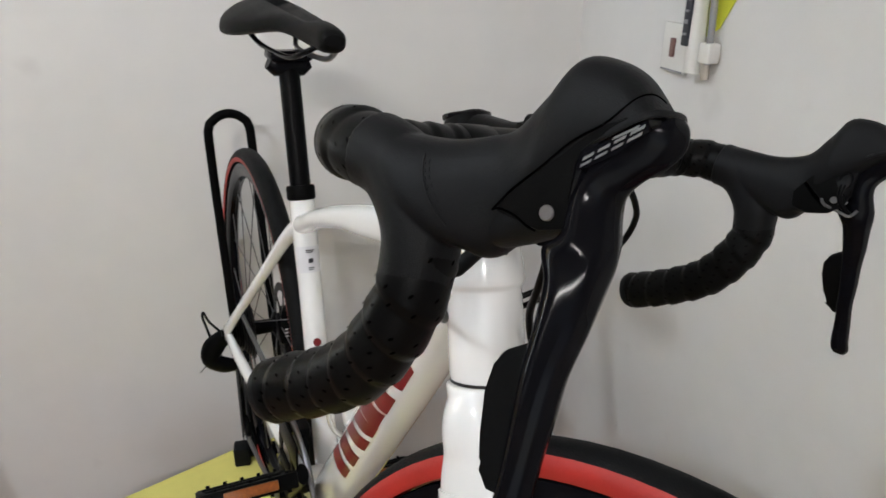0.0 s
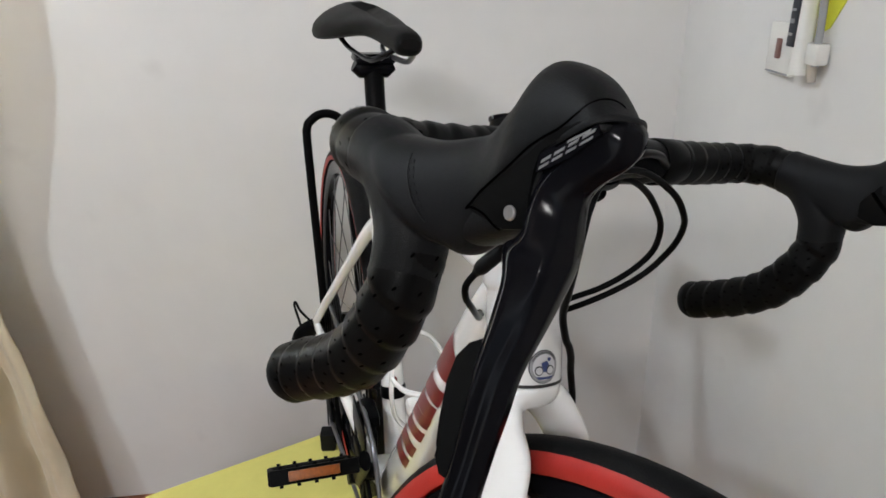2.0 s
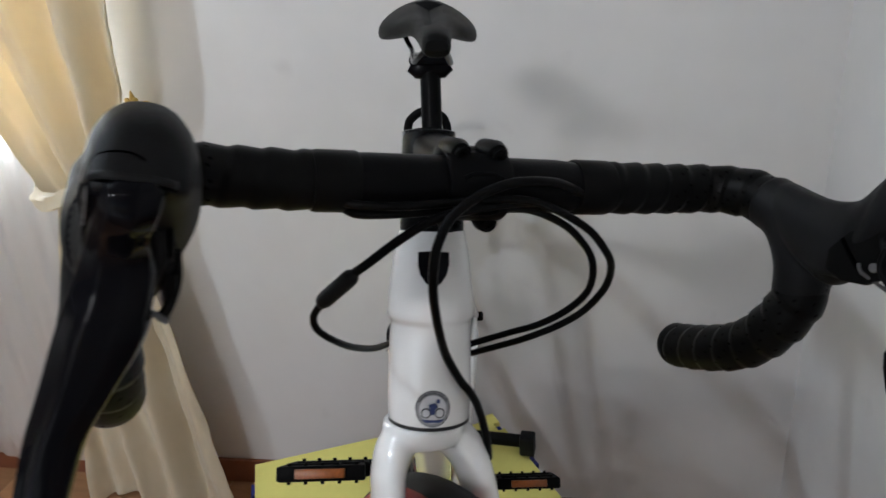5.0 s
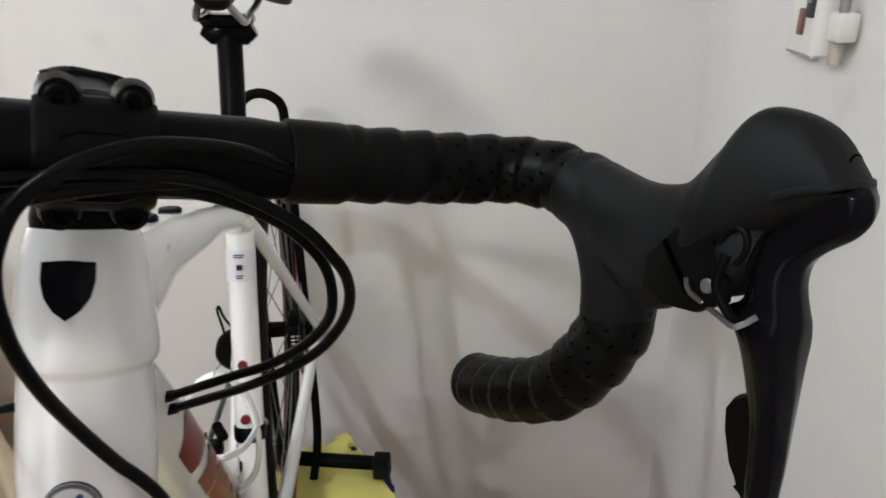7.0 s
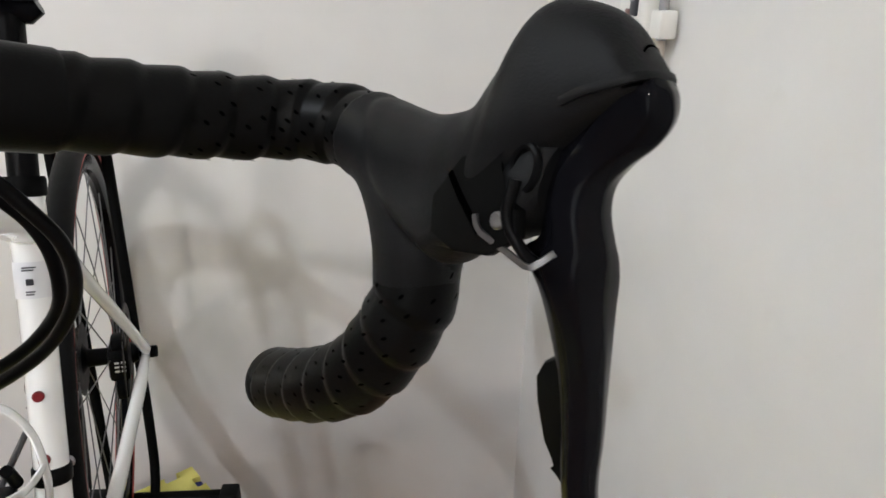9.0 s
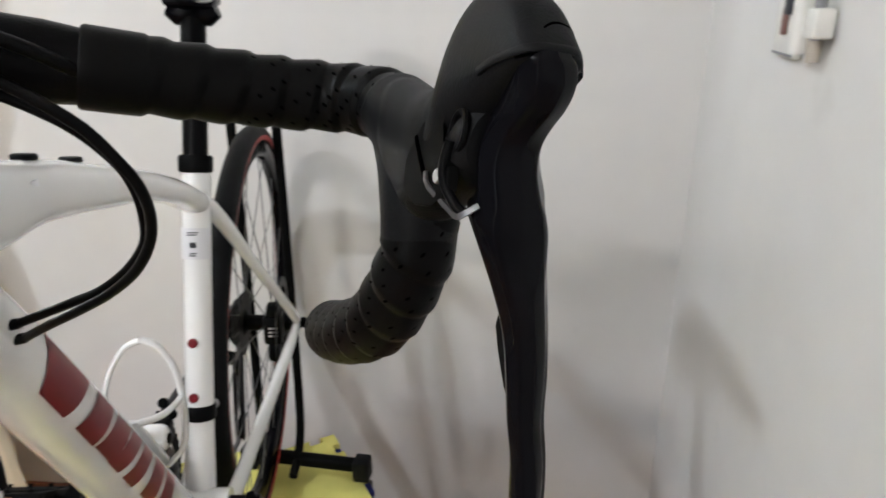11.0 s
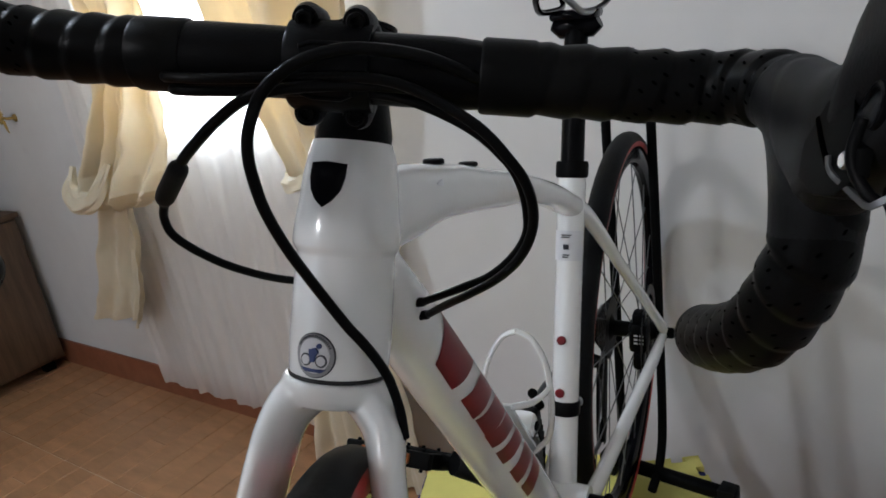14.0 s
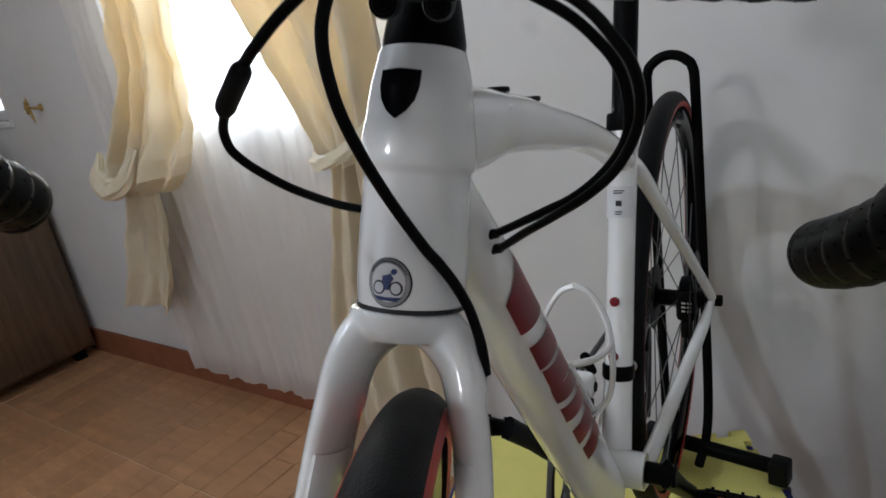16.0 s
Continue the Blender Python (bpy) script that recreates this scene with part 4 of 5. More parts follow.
for x in (-0.0050, 0.0172):
    for dz, tz in ((0.0198, 1), (-0.0205, -1)):
        bm = B()
        c = Vector((x, -0.4085, BARC.z + dz))
        sweep(bm, [c + Vector((0, 0.018, -0.002 * tz)), c + Vector((0, 0.002, 0)), c + Vector((0, -0.003, 0))], [0.0060, 0.0070, 0.0058], seg=18)
        part("bolt_lug", bm, SATIN, stem)
        bm = B()
        revolve(bm, [(0.0042, 0.0), (0.0042, 0.0018), (0.0036, 0.0026), (0.0024, 0.0026), (0.0022, 0.0006)], align(c + Vector((0, -0.0028, 0)), (0, -1, 0)), 16)
        part("bolt", bm, MATT, stem, "black socket bolt")
bm = B()
sweep(bm, [s1, s1 + AXIS_WAY * 0.001, s1 + AXIS_WAY * 0.0035, s1 + AXIS_WAY * 0.0042], [0.0166, 0.0174, 0.0174, 0.0164], seg=28)
part("top_cap", bm, GLOSS, stem, "glossy black top cap")

# handlebar, tape and drops
HALF = {1: [(0.066, -0.404, 0.9085), (0.105, -0.4035, 0.9085), (0.144, -0.4035, 0.9090), (0.1690, -0.4090, 0.9112), (0.1835, -0.4290, 0.9138), (0.1860, -0.4560, 0.9096), (0.1869, -0.4736, 0.890),
            (0.1890, -0.4777, 0.8678), (0.1886, -0.4698, 0.8444), (0.1878, -0.4545, 0.8222), (0.1870, -0.4319, 0.8055), (0.1885, -0.4055, 0.7912), (0.1895, -0.3948, 0.7865)]}
bm = B()
sweep(bm, [(-0.075, -0.404, 0.9085), (-0.055, -0.404, 0.9085), (0.059, -0.404, 0.9085), (0.079, -0.404, 0.9085)], [0.0142, 0.0159, 0.0159, 0.0142], seg=24, side=(0, 0, 1))
handlebar = part("handlebar", bm, SATIN, bike, "black alloy drop handlebar", BAR)


# the right half of the bar sits turned in a little, with a shorter drop
TURN = Euler((radians(0.29), radians(2.61), radians(3.27))).to_matrix().to_4x4()
TOE_IN = Matrix.Translation((0.0034, 0.0045, -0.0011)) @ about((-0.06, -0.404, 0.9085), TURN)


def wrap(pitch):
    def e(d, w):
        f = (d / pitch + w / (2 * math.pi)) % 1.0
        return 0.0014 * min(f / 0.74, (1 - f) / 0.26) ** 0.8
    return e


def taped(sx):
    pts = [Vector((sx * x + 0.006, y, z)) for x, y, z in HALF[1]]
    if sx < 0:
        for i, p in enumerate(pts):
            end = max(0.0, (i - 7) / 5)
            pts[i] = p.lerp(TOE_IN @ p, min(1.0, max(0.0, (i - 0.5) / 4))) + Vector((0.0007, -0.0138, 0.0008)) * end * end
    line = curve_points(pts, 34)
    rad = spread([0.0150, 0.0150, 0.0148, 0.0144, 0.0146, 0.0138, 0.0136, 0.0144, 0.0146, 0.0146, 0.0147, 0.0149, 0.0148], 34)
    if sx < 0:
        rad = [r + 0.0012 * max(0.0, 1 - abs(i / 34 - 3.4) / 1.6) for i, r in enumerate(rad)]
    bm = B()
    sweep(bm, line, rad, seg=36, side=(0, 0, 1), ripple=wrap(0.0165))
    part("bar_tape", bm, TAPE, handlebar, "black perforated bar tape wrapped in overlapping turns")
    # thicker first turn beside the bare bar
    bm = B()
    x0, x1 = (0.0655, 0.088)
    sweep(bm, [(sx * x0 + 0.006, -0.404, 0.9085), (sx * (x0 + 0.0012) + 0.006, -0.404, 0.9085), (sx * x1 + 0.006, -0.404, 0.9085), (sx * (x1 + 0.002) + 0.006, -0.404, 0.9085)], [0.0158, 0.0166, 0.0166, 0.0158], seg=30, side=(0, 0, 1))
    part("finishing_tape", bm, TAPE, handlebar, "smooth black finishing tape")
    # perforations: small dark dots, a row to each turn
    bm = B()
    ripple = wrap(0.0165)
    fr = frames(line, (0, 0, 1))
    dist, done = 0.0, -1
    for i in range(1, len(line)):
        dist += (line[i] - line[i - 1]).length
        if line[i].x * sx < 0.135:
            continue
        n = int(dist / 0.0055)
        if n == done:
            continue
        done = n
        p, s, u = fr[i]
        for k in range(9):
            w = 2 * math.pi * (k + 0.5 * (n % 2)) / 9 + 0.13 * n
            o = s * math.cos(w) + u * math.sin(w)
            r = rad[i] + ripple(dist, w) + 0.0003
            if (dist / 0.0165 + w / (2 * math.pi)) % 1.0 < 0.2:
                continue
            way = s.cross(u)
            acr = way.cross(o)
            c = p + o * r
            quad = [c + (way * 0.8 + acr * 0.6) * 0.0013 * math.cos(a) + (acr * 0.8 - way * 0.6) * 0.0006 * math.sin(a) for a in [j * math.pi / 4 for j in range(8)]]
            bm.faces.new([bm.verts.new(q) for q in quad])
    dots = part("perforation", bm, TAPE_HOLE, handlebar)
    tagged(dots, kind="stuff")
    bm = B()
    e0, e1 = line[-1], (line[-1] - line[-3]).normalized()
    sweep(bm, [e0, e0 + e1 * 0.002, e0 + e1 * 0.006, e0 + e1 * 0.008], [0.0155, 0.0159, 0.0140, 0.0092], seg=28, side=(0, 0, 1))
    part("bar_end_plug", bm, RUBBER, handlebar, "black rubber end plug")


taped(1)
taped(-1)


# brake and shift levers
def lever_unit(sx):
    X = 0.178 * sx + 0.006

    def body(stns, seg=30, square=0.82):
        """stns: (y, top, bottom, half width, x shift)"""
        rings = []
        for y, t, b, hw, dx in stns:
            c, h = (t + b) / 2, (t - b) / 2
            ring = []
            for k in range(seg):
                w = 2 * math.pi * k / seg
                cc, ss = math.cos(w), math.sin(w)
                cc, ss = math.copysign(abs(cc) ** square, cc), math.copysign(abs(ss) ** square, ss)
                ring.append(Vector((X + sx * dx + hw * cc * (1 - 0.12 * ss), y + 0.75 * h * ss * min(1.0, max(0.0, (y + 0.515) / 0.04)), c + h * ss)))
            rings.append(ring)
        return rings

    def dense(stns, n=5):
        P = curve_points([(s[0], s[1], s[2]) for s in stns], n)
        Q = curve_points([(s[3], s[4], 0) for s in stns], n)
        return [(p.x, p.y, p.z, q.x, q.y) for p, q in zip(P, Q)]

    hood_st = [(-0.4540, 0.9225, 0.9040, 0.0125, 0.0066), (-0.4580, 0.9250, 0.8960, 0.0146, 0.0068), (-0.4660, 0.9258, 0.8905, 0.0158, 0.0068), (-0.4775, 0.9258, 0.8870, 0.0158, 0.0060), (-0.4890, 0.9277, 0.8860, 0.0150, 0.0042),
               (-0.4991, 0.9320, 0.8885, 0.0141, 0.0025), (-0.5074, 0.9379, 0.8940, 0.0129, 0.0015), (-0.5144, 0.9528, 0.9022, 0.0132, 0.0009), (-0.5216, 0.9653, 0.9134, 0.0147, 0.0005),
               (-0.5321, 0.9668, 0.9251, 0.0138, 0.0008), (-0.5430, 0.9637, 0.9361, 0.0121, 0.0009), (-0.5519, 0.9561, 0.9441, 0.0110, 0.0009), (-0.5568, 0.9508, 0.9486, 0.0090, 0.0009)]
    if sx > 0:
        hood_st[:5] = [(y, t + c, lo, hw, dx) for (y, t, lo, hw, dx), c in zip(hood_st[:5], (0.0020, 0.0028, 0.0034, 0.0030, 0.0014))]
        hood_st[9:] = [(y - c, t + c, lo, hw, dx) for (y, t, lo, hw, dx), c in zip(hood_st[9:], (0.0006, 0.0012, 0.0012, 0.0008))]
    if sx < 0:
        hood_st[:5] = [(y + a, t + b, lo + 0.003, hw + c, dx + c * 0.7) for (y, t, lo, hw, dx), a, b, c in zip(hood_st[:5], (0.003, 0.002, 0, 0, 0), (0.002, 0.001, 0, 0, 0), (0.0014, 0.0016, 0.0016, 0.0013, 0.0006))]
        hood_st[6:12] = [(y, t, lo, hw + c, dx - c) for (y, t, lo, hw, dx), c in zip(hood_st[6:12], (0.0008, 0.0018, 0.0026, 0.0028, 0.0026, 0.0018))]
    bm = B()
    loft(bm, body(dense(hood_st)))
    # sleeve round the bend of the bar, which the hood grows out of
    grip = curve_points([(sx * x + 0.006, y, z) for x, y, z in HALF[1][3:8]], 8)
    sweep(bm, grip[11:], spread([0.0162, 0.0166, 0.0167, 0.0162, 0.0153], 8)[11:], seg=28, side=(0, 0, 1))
    unit = part("brake_hood", bm, RUBBER, bike, "black rubber brake hood moulded round the shift lever", BAR if sx > 0 else BAR @ TOE_IN)
    blended(unit, 0.0010, 6)
    # resin bracket under the rubber, open on its inner side
    br = [(-0.496, 0.905, 0.8885, 0.0110, 0.001), (-0.506, 0.915, 0.8930, 0.0124, 0.001), (-0.517, 0.925, 0.8975, 0.0130, 0.001), (-0.527, 0.932, 0.9035, 0.0130, 0.001), (-0.5345, 0.936, 0.9085, 0.0124, 0.001), (-0.5385, 0.934, 0.914, 0.0100, 0.001)]
    bm = B()
    loft(bm, body(dense(br, 4)))
    part("bracket", bm, RUBBER, unit, "black resin lever bracket")
    for s, outline in ((1, [(-0.5081, 0.9086), (-0.5140, 0.9176), (-0.5233, 0.9280), (-0.5319, 0.9383), (-0.5405, 0.9457), (-0.5470, 0.9500), (-0.5490, 0.9490), (-0.5431, 0.9440), (-0.5352, 0.9378), (-0.5342, 0.9317), (-0.5356, 0.9226), (-0.5378, 0.9140), (-0.5366, 0.9102), (-0.5281, 0.9072), (-0.5232, 0.9070), (-0.5176, 0.9090), (-0.5110, 0.9095)]),
                       (-1, [(-0.5303, 0.9345), (-0.5115, 0.9225), (-0.5030, 0.9090), (-0.5050, 0.8985), (-0.5163, 0.8965), (-0.5290, 0.9000), (-0.5380, 0.9080), (-0.5362, 0.9150), (-0.5285, 0.9200), (-0.5255, 0.9260)])):
        bm = B()
        plate(bm, outline, Matrix.Translation((X + sx * (0.001 + s * 0.0101), 0, 0)) @ Matrix(((0, 0, s * sx, 0), (1, 0, 0, 0), (0, 1, 0, 0), (0, 0, 0, 1))), 0.0032, 0.0009)
        bmesh.ops.triangulate(bm, faces=[f for f in bm.faces if len(f.verts) > 4])
        for v in bm.verts:
            if s > 0:
                v.co.x -= sx * 0.13 * max(0.0, -0.536 - v.co.y)
        part("bracket_cheek", bm, MATT, unit, "smooth black resin cheek of the lever bracket")
    bm = B()
    sweep(bm, [(X - sx * 0.0122, -0.5088, 0.9172), (X - sx * 0.0124, -0.5150, 0.9120), (X - sx * 0.0124, -0.5245, 0.9051)], [(0.0006, 0.0012)] * 3, seg=8)
    part("seam", bm, TAPE_HOLE, unit)
    # lever: (height, middle, half width, front, back, ridge across in half widths, ridge place); across is outward from the bracket
    bl = [(0.9525, 0.0003, 0.0058, -0.5596, -0.5530, 0.83, -0.5573), (0.9495, 0.0009, 0.0089, -0.5622, -0.5485, 0.85, -0.5564), (0.9440, 0.0017, 0.0092, -0.5634, -0.5438, 0.80, -0.5558),
          (0.9380, 0.0028, 0.0090, -0.5605, -0.5396, 0.76, -0.5524), (0.9315, 0.0037, 0.0091, -0.5541, -0.5357, 0.74, -0.5477), (0.9250, 0.0040, 0.0100, -0.5497, -0.5341, 0.70, -0.5452),
          (0.9180, 0.0048, 0.0112, -0.5498, -0.5350, 0.62, -0.5456), (0.9110, 0.0064, 0.0119, -0.5522, -0.5367, 0.62, -0.5474), (0.9072, 0.0072, 0.0123, -0.5535, -0.5354, 0.65, -0.5490),
          (0.9040, 0.0075, 0.0128, -0.5541, -0.5321, 0.68, -0.5500), (0.9000, 0.0084, 0.0129, -0.5544, -0.5332, 0.69, -0.5508), (0.8930, 0.0109, 0.0123, -0.5544, -0.5375, 0.64, -0.5510),
          (0.8800, 0.0160, 0.0104, -0.5551, -0.5402, 0.61, -0.5500), (0.8650, 0.0214, 0.0088, -0.5551, -0.5425, 0.62, -0.5499), (0.8500, 0.0247, 0.0082, -0.5565, -0.5451, 0.62, -0.5508),
          (0.8350, 0.0274, 0.0075, -0.5574, -0.5473, 0.63, -0.5521), (0.8200, 0.0313, 0.0073, -0.5598, -0.5494, 0.63, -0.5541), (0.8060, 0.0338, 0.0073, -0.5623, -0.5507, 0.41, -0.5565),
          (0.7990, 0.0344, 0.0064, -0.5641, -0.5521, 0.30, -0.5590), (0.7950, 0.0344, 0.0028, -0.5619, -0.5546, 0.20, -0.5580)]
    pa = curve_points([b[:3] for b in bl], 4)
    pb = curve_points([b[3:5] + (0,) for b in bl], 4)
    pc = curve_points([b[5:] + (0,) for b in bl], 4)
    rings = []
    for (z, c, hw), (yf, yb, _), (ra, ry, _) in zip(pa, pb, pc):
        d = yb - yf
        loop = [(c + hw, yf + 0.66 * d), (c + 0.72 * hw, yb), (c - 0.75 * hw, yb), (c - hw, yf + 0.55 * d), (c - 0.78 * hw, yf + 0.14 * d), (c - 0.15 * hw, yf), (c + 0.7 * ra * hw, yf + 0.4 * (ry - yf)), (c + ra * hw, ry)]
        for cut in (0.09, 0.25):
            loop = [(p[0] + (q[0] - p[0]) * f, p[1] + (q[1] - p[1]) * f) for p, q in zip(loop, loop[1:] + loop[:1]) for f in (cut, 1 - cut)]
        a0, a1, y0, y1 = min(p[0] for p in loop), max(p[0] for p in loop), min(p[1] for p in loop), max(p[1] for p in loop)
        loop = [(c - hw + 2 * hw * (a - a0) / (a1 - a0), yf + d * (y - y0) / (y1 - y0)) for a, y in loop]
        rings.append([Vector((X + sx * a, y, z)) for a, y in loop])
    bm = B()
    loft(bm, rings)
    part("brake_lever", bm, GLOSS, unit, "curved glossy black brake lever with a sharp ridge")

    # name plate let into the flat outer side of the lever's head
    def on_plate(y, z, lift):
        d = max(0.0, -0.5362 - y)
        return Vector((X + sx * (0.0133 - 0.10 * d + lift), y, z))

    def plate_piece(bm, outline, lift, deep):
        lo = [bm.verts.new(on_plate(y, z, lift - deep)) for y, z in outline]
        hi = [bm.verts.new(on_plate(y, z, lift)) for y, z in outline]
        faces = [bm.faces.new(hi), bm.faces.new(lo[::-1])]
        for k in range(len(outline)):
            bm.faces.new((lo[k], lo[(k + 1) % len(outline)], hi[(k + 1) % len(outline)], hi[k]))
        bmesh.ops.triangulate(bm, faces=faces)
        bmesh.ops.recalc_face_normals(bm, faces=bm.faces)

    bm = B()
    plate_piece(bm, [(-0.5356, 0.9300), (-0.5352, 0.9352), (-0.5368, 0.9375), (-0.5432, 0.9424), (-0.5537, 0.9500), (-0.5552, 0.9472), (-0.5470, 0.9380), (-0.5400, 0.9325)], 0.0006, 0.004)
    part("name_plate", bm, GLOSS, unit, "glossy black name plate with pale marks")
    along, rise = Vector((-0.0174, 0.0152)), Vector((-0.0004, 0.0034))
    bars = []
    for a0, a1 in ((0.0, 0.17), (0.24, 0.42), (0.49, 0.66), (0.73, 0.94)):
        p, q = Vector((-0.5368, 0.9312)) + along * a0, Vector((-0.5368, 0.9312)) + along * a1
        bars += [(p, q, rise * 0.30), (p + rise * 0.66, q + rise * 0.66, rise * 0.34)]
    bars.append((Vector((-0.5448, 0.9420)), Vector((-0.5518, 0.9474)), Vector((-0.0002, 0.0010))))
    for p, q, n in bars:
        bm = B()
        plate_piece(bm, [tuple(p), tuple(q), tuple(q + n), tuple(p + n)], 0.0009, 0.0004)
        part("pale_mark", bm, MARK_PRINT, unit)

    # seams pressed into the outer side, and the raised arc with small bars on the rubber
    outer = [v for ring in body(dense(hood_st, 8), 60) for v in ring if (v.x - X) * sx > 0.002]

    def on_hood(y, z, least, lift=0.0001):
        near = sorted(outer, key=lambda v: (v.y - y) ** 2 + (v.z - z) ** 2)[:4]
        w = [1 / (1e-9 + (v.y - y) ** 2 + (v.z - z) ** 2) for v in near]
        a = sum((v.x - X) * sx * k for v, k in zip(near, w)) / sum(w)
        return Vector((X + sx * (max(a, least) + lift), y, z))

    def cheek_side(y):
        return 0.0144 - 0.13 * max(0.0, -0.536 - y)

    for line in ([(-0.5081, 0.9086), (-0.5140, 0.9176), (-0.5233, 0.9280), (-0.5319, 0.9383), (-0.5405, 0.9457)],
                 [(-0.5081, 0.9086), (-0.5110, 0.9099), (-0.5176, 0.9094), (-0.5232, 0.9074), (-0.5270, 0.9068)]):
        bm = B()
        pts = curve_points([(0, y, z) for y, z in line], 6)
        sweep(bm, [on_hood(p.y, p.z, cheek_side(p.y) if p.y < -0.510 else 0.0) for p in pts], 0.00035, seg=6)
        part("seam", bm, TAPE_HOLE, unit)
    # crease that runs on over the nose of the hood, and the hard lip that closes it above the lever
    skin = [v for ring in body(dense(hood_st, 8), 60) for v in ring]

    def on_skin(a, y, z, lift):
        p = Vector((X + sx * a, y, z))
        near = sorted(skin, key=lambda v: (v - p).length_squared)[:5]
        mid = sum(near, Vector()) / 5
        out = (mid - Vector((X, -0.535, 0.945))).normalized()
        return mid + out * lift

    nose = curve_points([(0.0125, -0.5405, 0.9457), (0.0118, -0.5445, 0.9512), (0.0098, -0.5474, 0.9552), (0.0060, -0.5489, 0.9576), (0.0015, -0.5500, 0.9580), (-0.0020, -0.5518, 0.9566)], 4)
    nose = [on_skin(*p, 0.0) for p in nose]
    for _ in range(4):
        nose = nose[:1] + [(p + 2 * q + r) / 4 for p, q, r in zip(nose, nose[1:], nose[2:])] + nose[-1:]
    bm = B()
    sweep(bm, nose, 0.00035, seg=6)
    part("seam", bm, TAPE_HOLE, unit)
    rim = curve_points([(0.0128, -0.5405, 0.9415), (0.0126, -0.5470, 0.9471), (0.0116, -0.5515, 0.9508), (0.0086, -0.5552, 0.9528), (0.0040, -0.5572, 0.9532), (-0.0020, -0.5580, 0.9530), (-0.0069, -0.5572, 0.9522), (-0.0096, -0.5549, 0.9506), (-0.0107, -0.5507, 0.9485), (-0.0114, -0.5457, 0.9462), (-0.0118, -0.5408, 0.9429)], 5)
    bm = B()
    sweep(bm, [Vector((X + sx * a, y, z)) for a, y, z in rim], [(0.0012, 0.0008)] * len(rim), seg=12, side=(0, 0, 1), square=0.6)
    part("hood_lip", bm, RUBBER, unit, "hard black lip round the nose of the hood")
    bm = B()
    sweep(bm, [Vector((X + sx * a * 1.03, y - 0.0003, z - 0.0017)) for a, y, z in rim[:36]], 0.00035, seg=6)
    part("seam", bm, TAPE_HOLE, unit)
    bm = B()
    arc = curve_points([(0, -0.4755, 0.9205), (0, -0.4800, 0.9125), (0, -0.4865, 0.9045), (0, -0.4935, 0.8985)], 6)
    sweep(bm, [on_hood(p.y, p.z, 0.0, 0.0) for p in arc], 0.0004, seg=6)
    for p, q in zip(arc[2:-3:2], arc[3:-2:2]):
        n = Vector((0, -(q.z - p.z), q.y - p.y)).normalized()
        if n.y < 0:
            n = -n
        for f in (0.0008, 0.0022):
            sweep(bm, [on_hood(p.y - n.y * f, p.z - n.z * f, 0.0, 0.0), on_hood(q.y - n.y * f, q.z - n.z * f, 0.0, 0.0)], 0.0003, seg=5)
    part("embossing", bm, RUBBER, unit)
    # shift paddle behind the blade
    bm = B()
    base = Matrix(((0, 0, -sx, 0), (1, 0, 0, 0), (0, 1, 0, 0), (0, 0, 0, 1)))
    outline = [(-0.5440, 0.8760), (-0.5375, 0.8725), (-0.5315, 0.8675), (-0.5287, 0.8610), (-0.5295, 0.8515), (-0.5340, 0.8385), (-0.5375, 0.8308), (-0.5385, 0.8302), (-0.5390, 0.8275), (-0.5440, 0.8235), (-0.5480, 0.8240), (-0.5480, 0.850)]
    lean = Matrix.Translation((sx * 0.2010 + 0.006, -0.0015, 0)) @ about((0, -0.53, 0.865), Matrix.Rotation(radians(-17 * sx), 4, "Y"))
    plate(bm, outline, lean @ base, 0.0046, 0.0015)
    part("shift_paddle", bm, MATT, unit, "matt black shift paddle behind the lever")
    # pivot pin, both ends bright
    for s in (1, -1):
        bm = B()
        o = s * sx
        place = (X + sx * 0.001 + s * 0.0128, -0.5297, 0.9139) if o > 0 else (X + sx * 0.001 + s * 0.0128, -0.5306, 0.9103)
        disc(bm, align(place, (s, 0, 0)), 0.0027 if o > 0 else 0.0024, 0.0016, 18)
        part("pivot_pin", bm, STEEL, unit, "bright steel pivot pin")
    # flat return spring and linkage on the inner side
    bm = B()
    xi = X - sx * 0.0110
    sweep(bm, [(xi - sx * 0.0022, -0.5228, 0.9096), (xi - sx * 0.0022, -0.5240, 0.9072), (xi - sx * 0.0018, -0.5256, 0.9056), (xi + sx * 0.0012, -0.5410, 0.9016), (xi + sx * 0.0018, -0.5424, 0.9017), (xi + sx * 0.0030, -0.5440, 0.9036), (xi + sx * 0.0060, -0.5452, 0.9064)], [(0.0005, 0.0010)] * 7, seg=8, square=0.4)
    part("return_spring", bm, SPOKE, unit, "bent steel return spring")
    bm = B()
    sweep(bm, [(xi + sx * 0.0008, -0.5335 + 0.0042 * math.cos(a), 0.9250 + 0.0058 * math.sin(a)) for a in [k * math.pi / 10 for k in range(20)]], [(0.0011, 0.0011)] * 20, seg=8, closed=True)
    part("linkage_ring", bm, SATIN, unit)
    bm = B()
    sweep(bm, curve_points([(xi - sx * 0.001, -0.5330, 0.922), (xi - sx * 0.0015, -0.5335, 0.912), (xi + sx * 0.001, -0.5390, 0.905), (xi + sx * 0.004, -0.5420, 0.9025)], 5), 0.0017, seg=10)
    part("inner_linkage", bm, SATIN, unit)
    return unit


lever_unit(1)
lever_unit(-1)


# cables
def cable(pts, r=0.0024, label="black cable housing"):
    bm = B()
    sweep(bm, curve_points(pts, 10), r, seg=12)
    return part("cable", bm, HOUSING, bike, label)


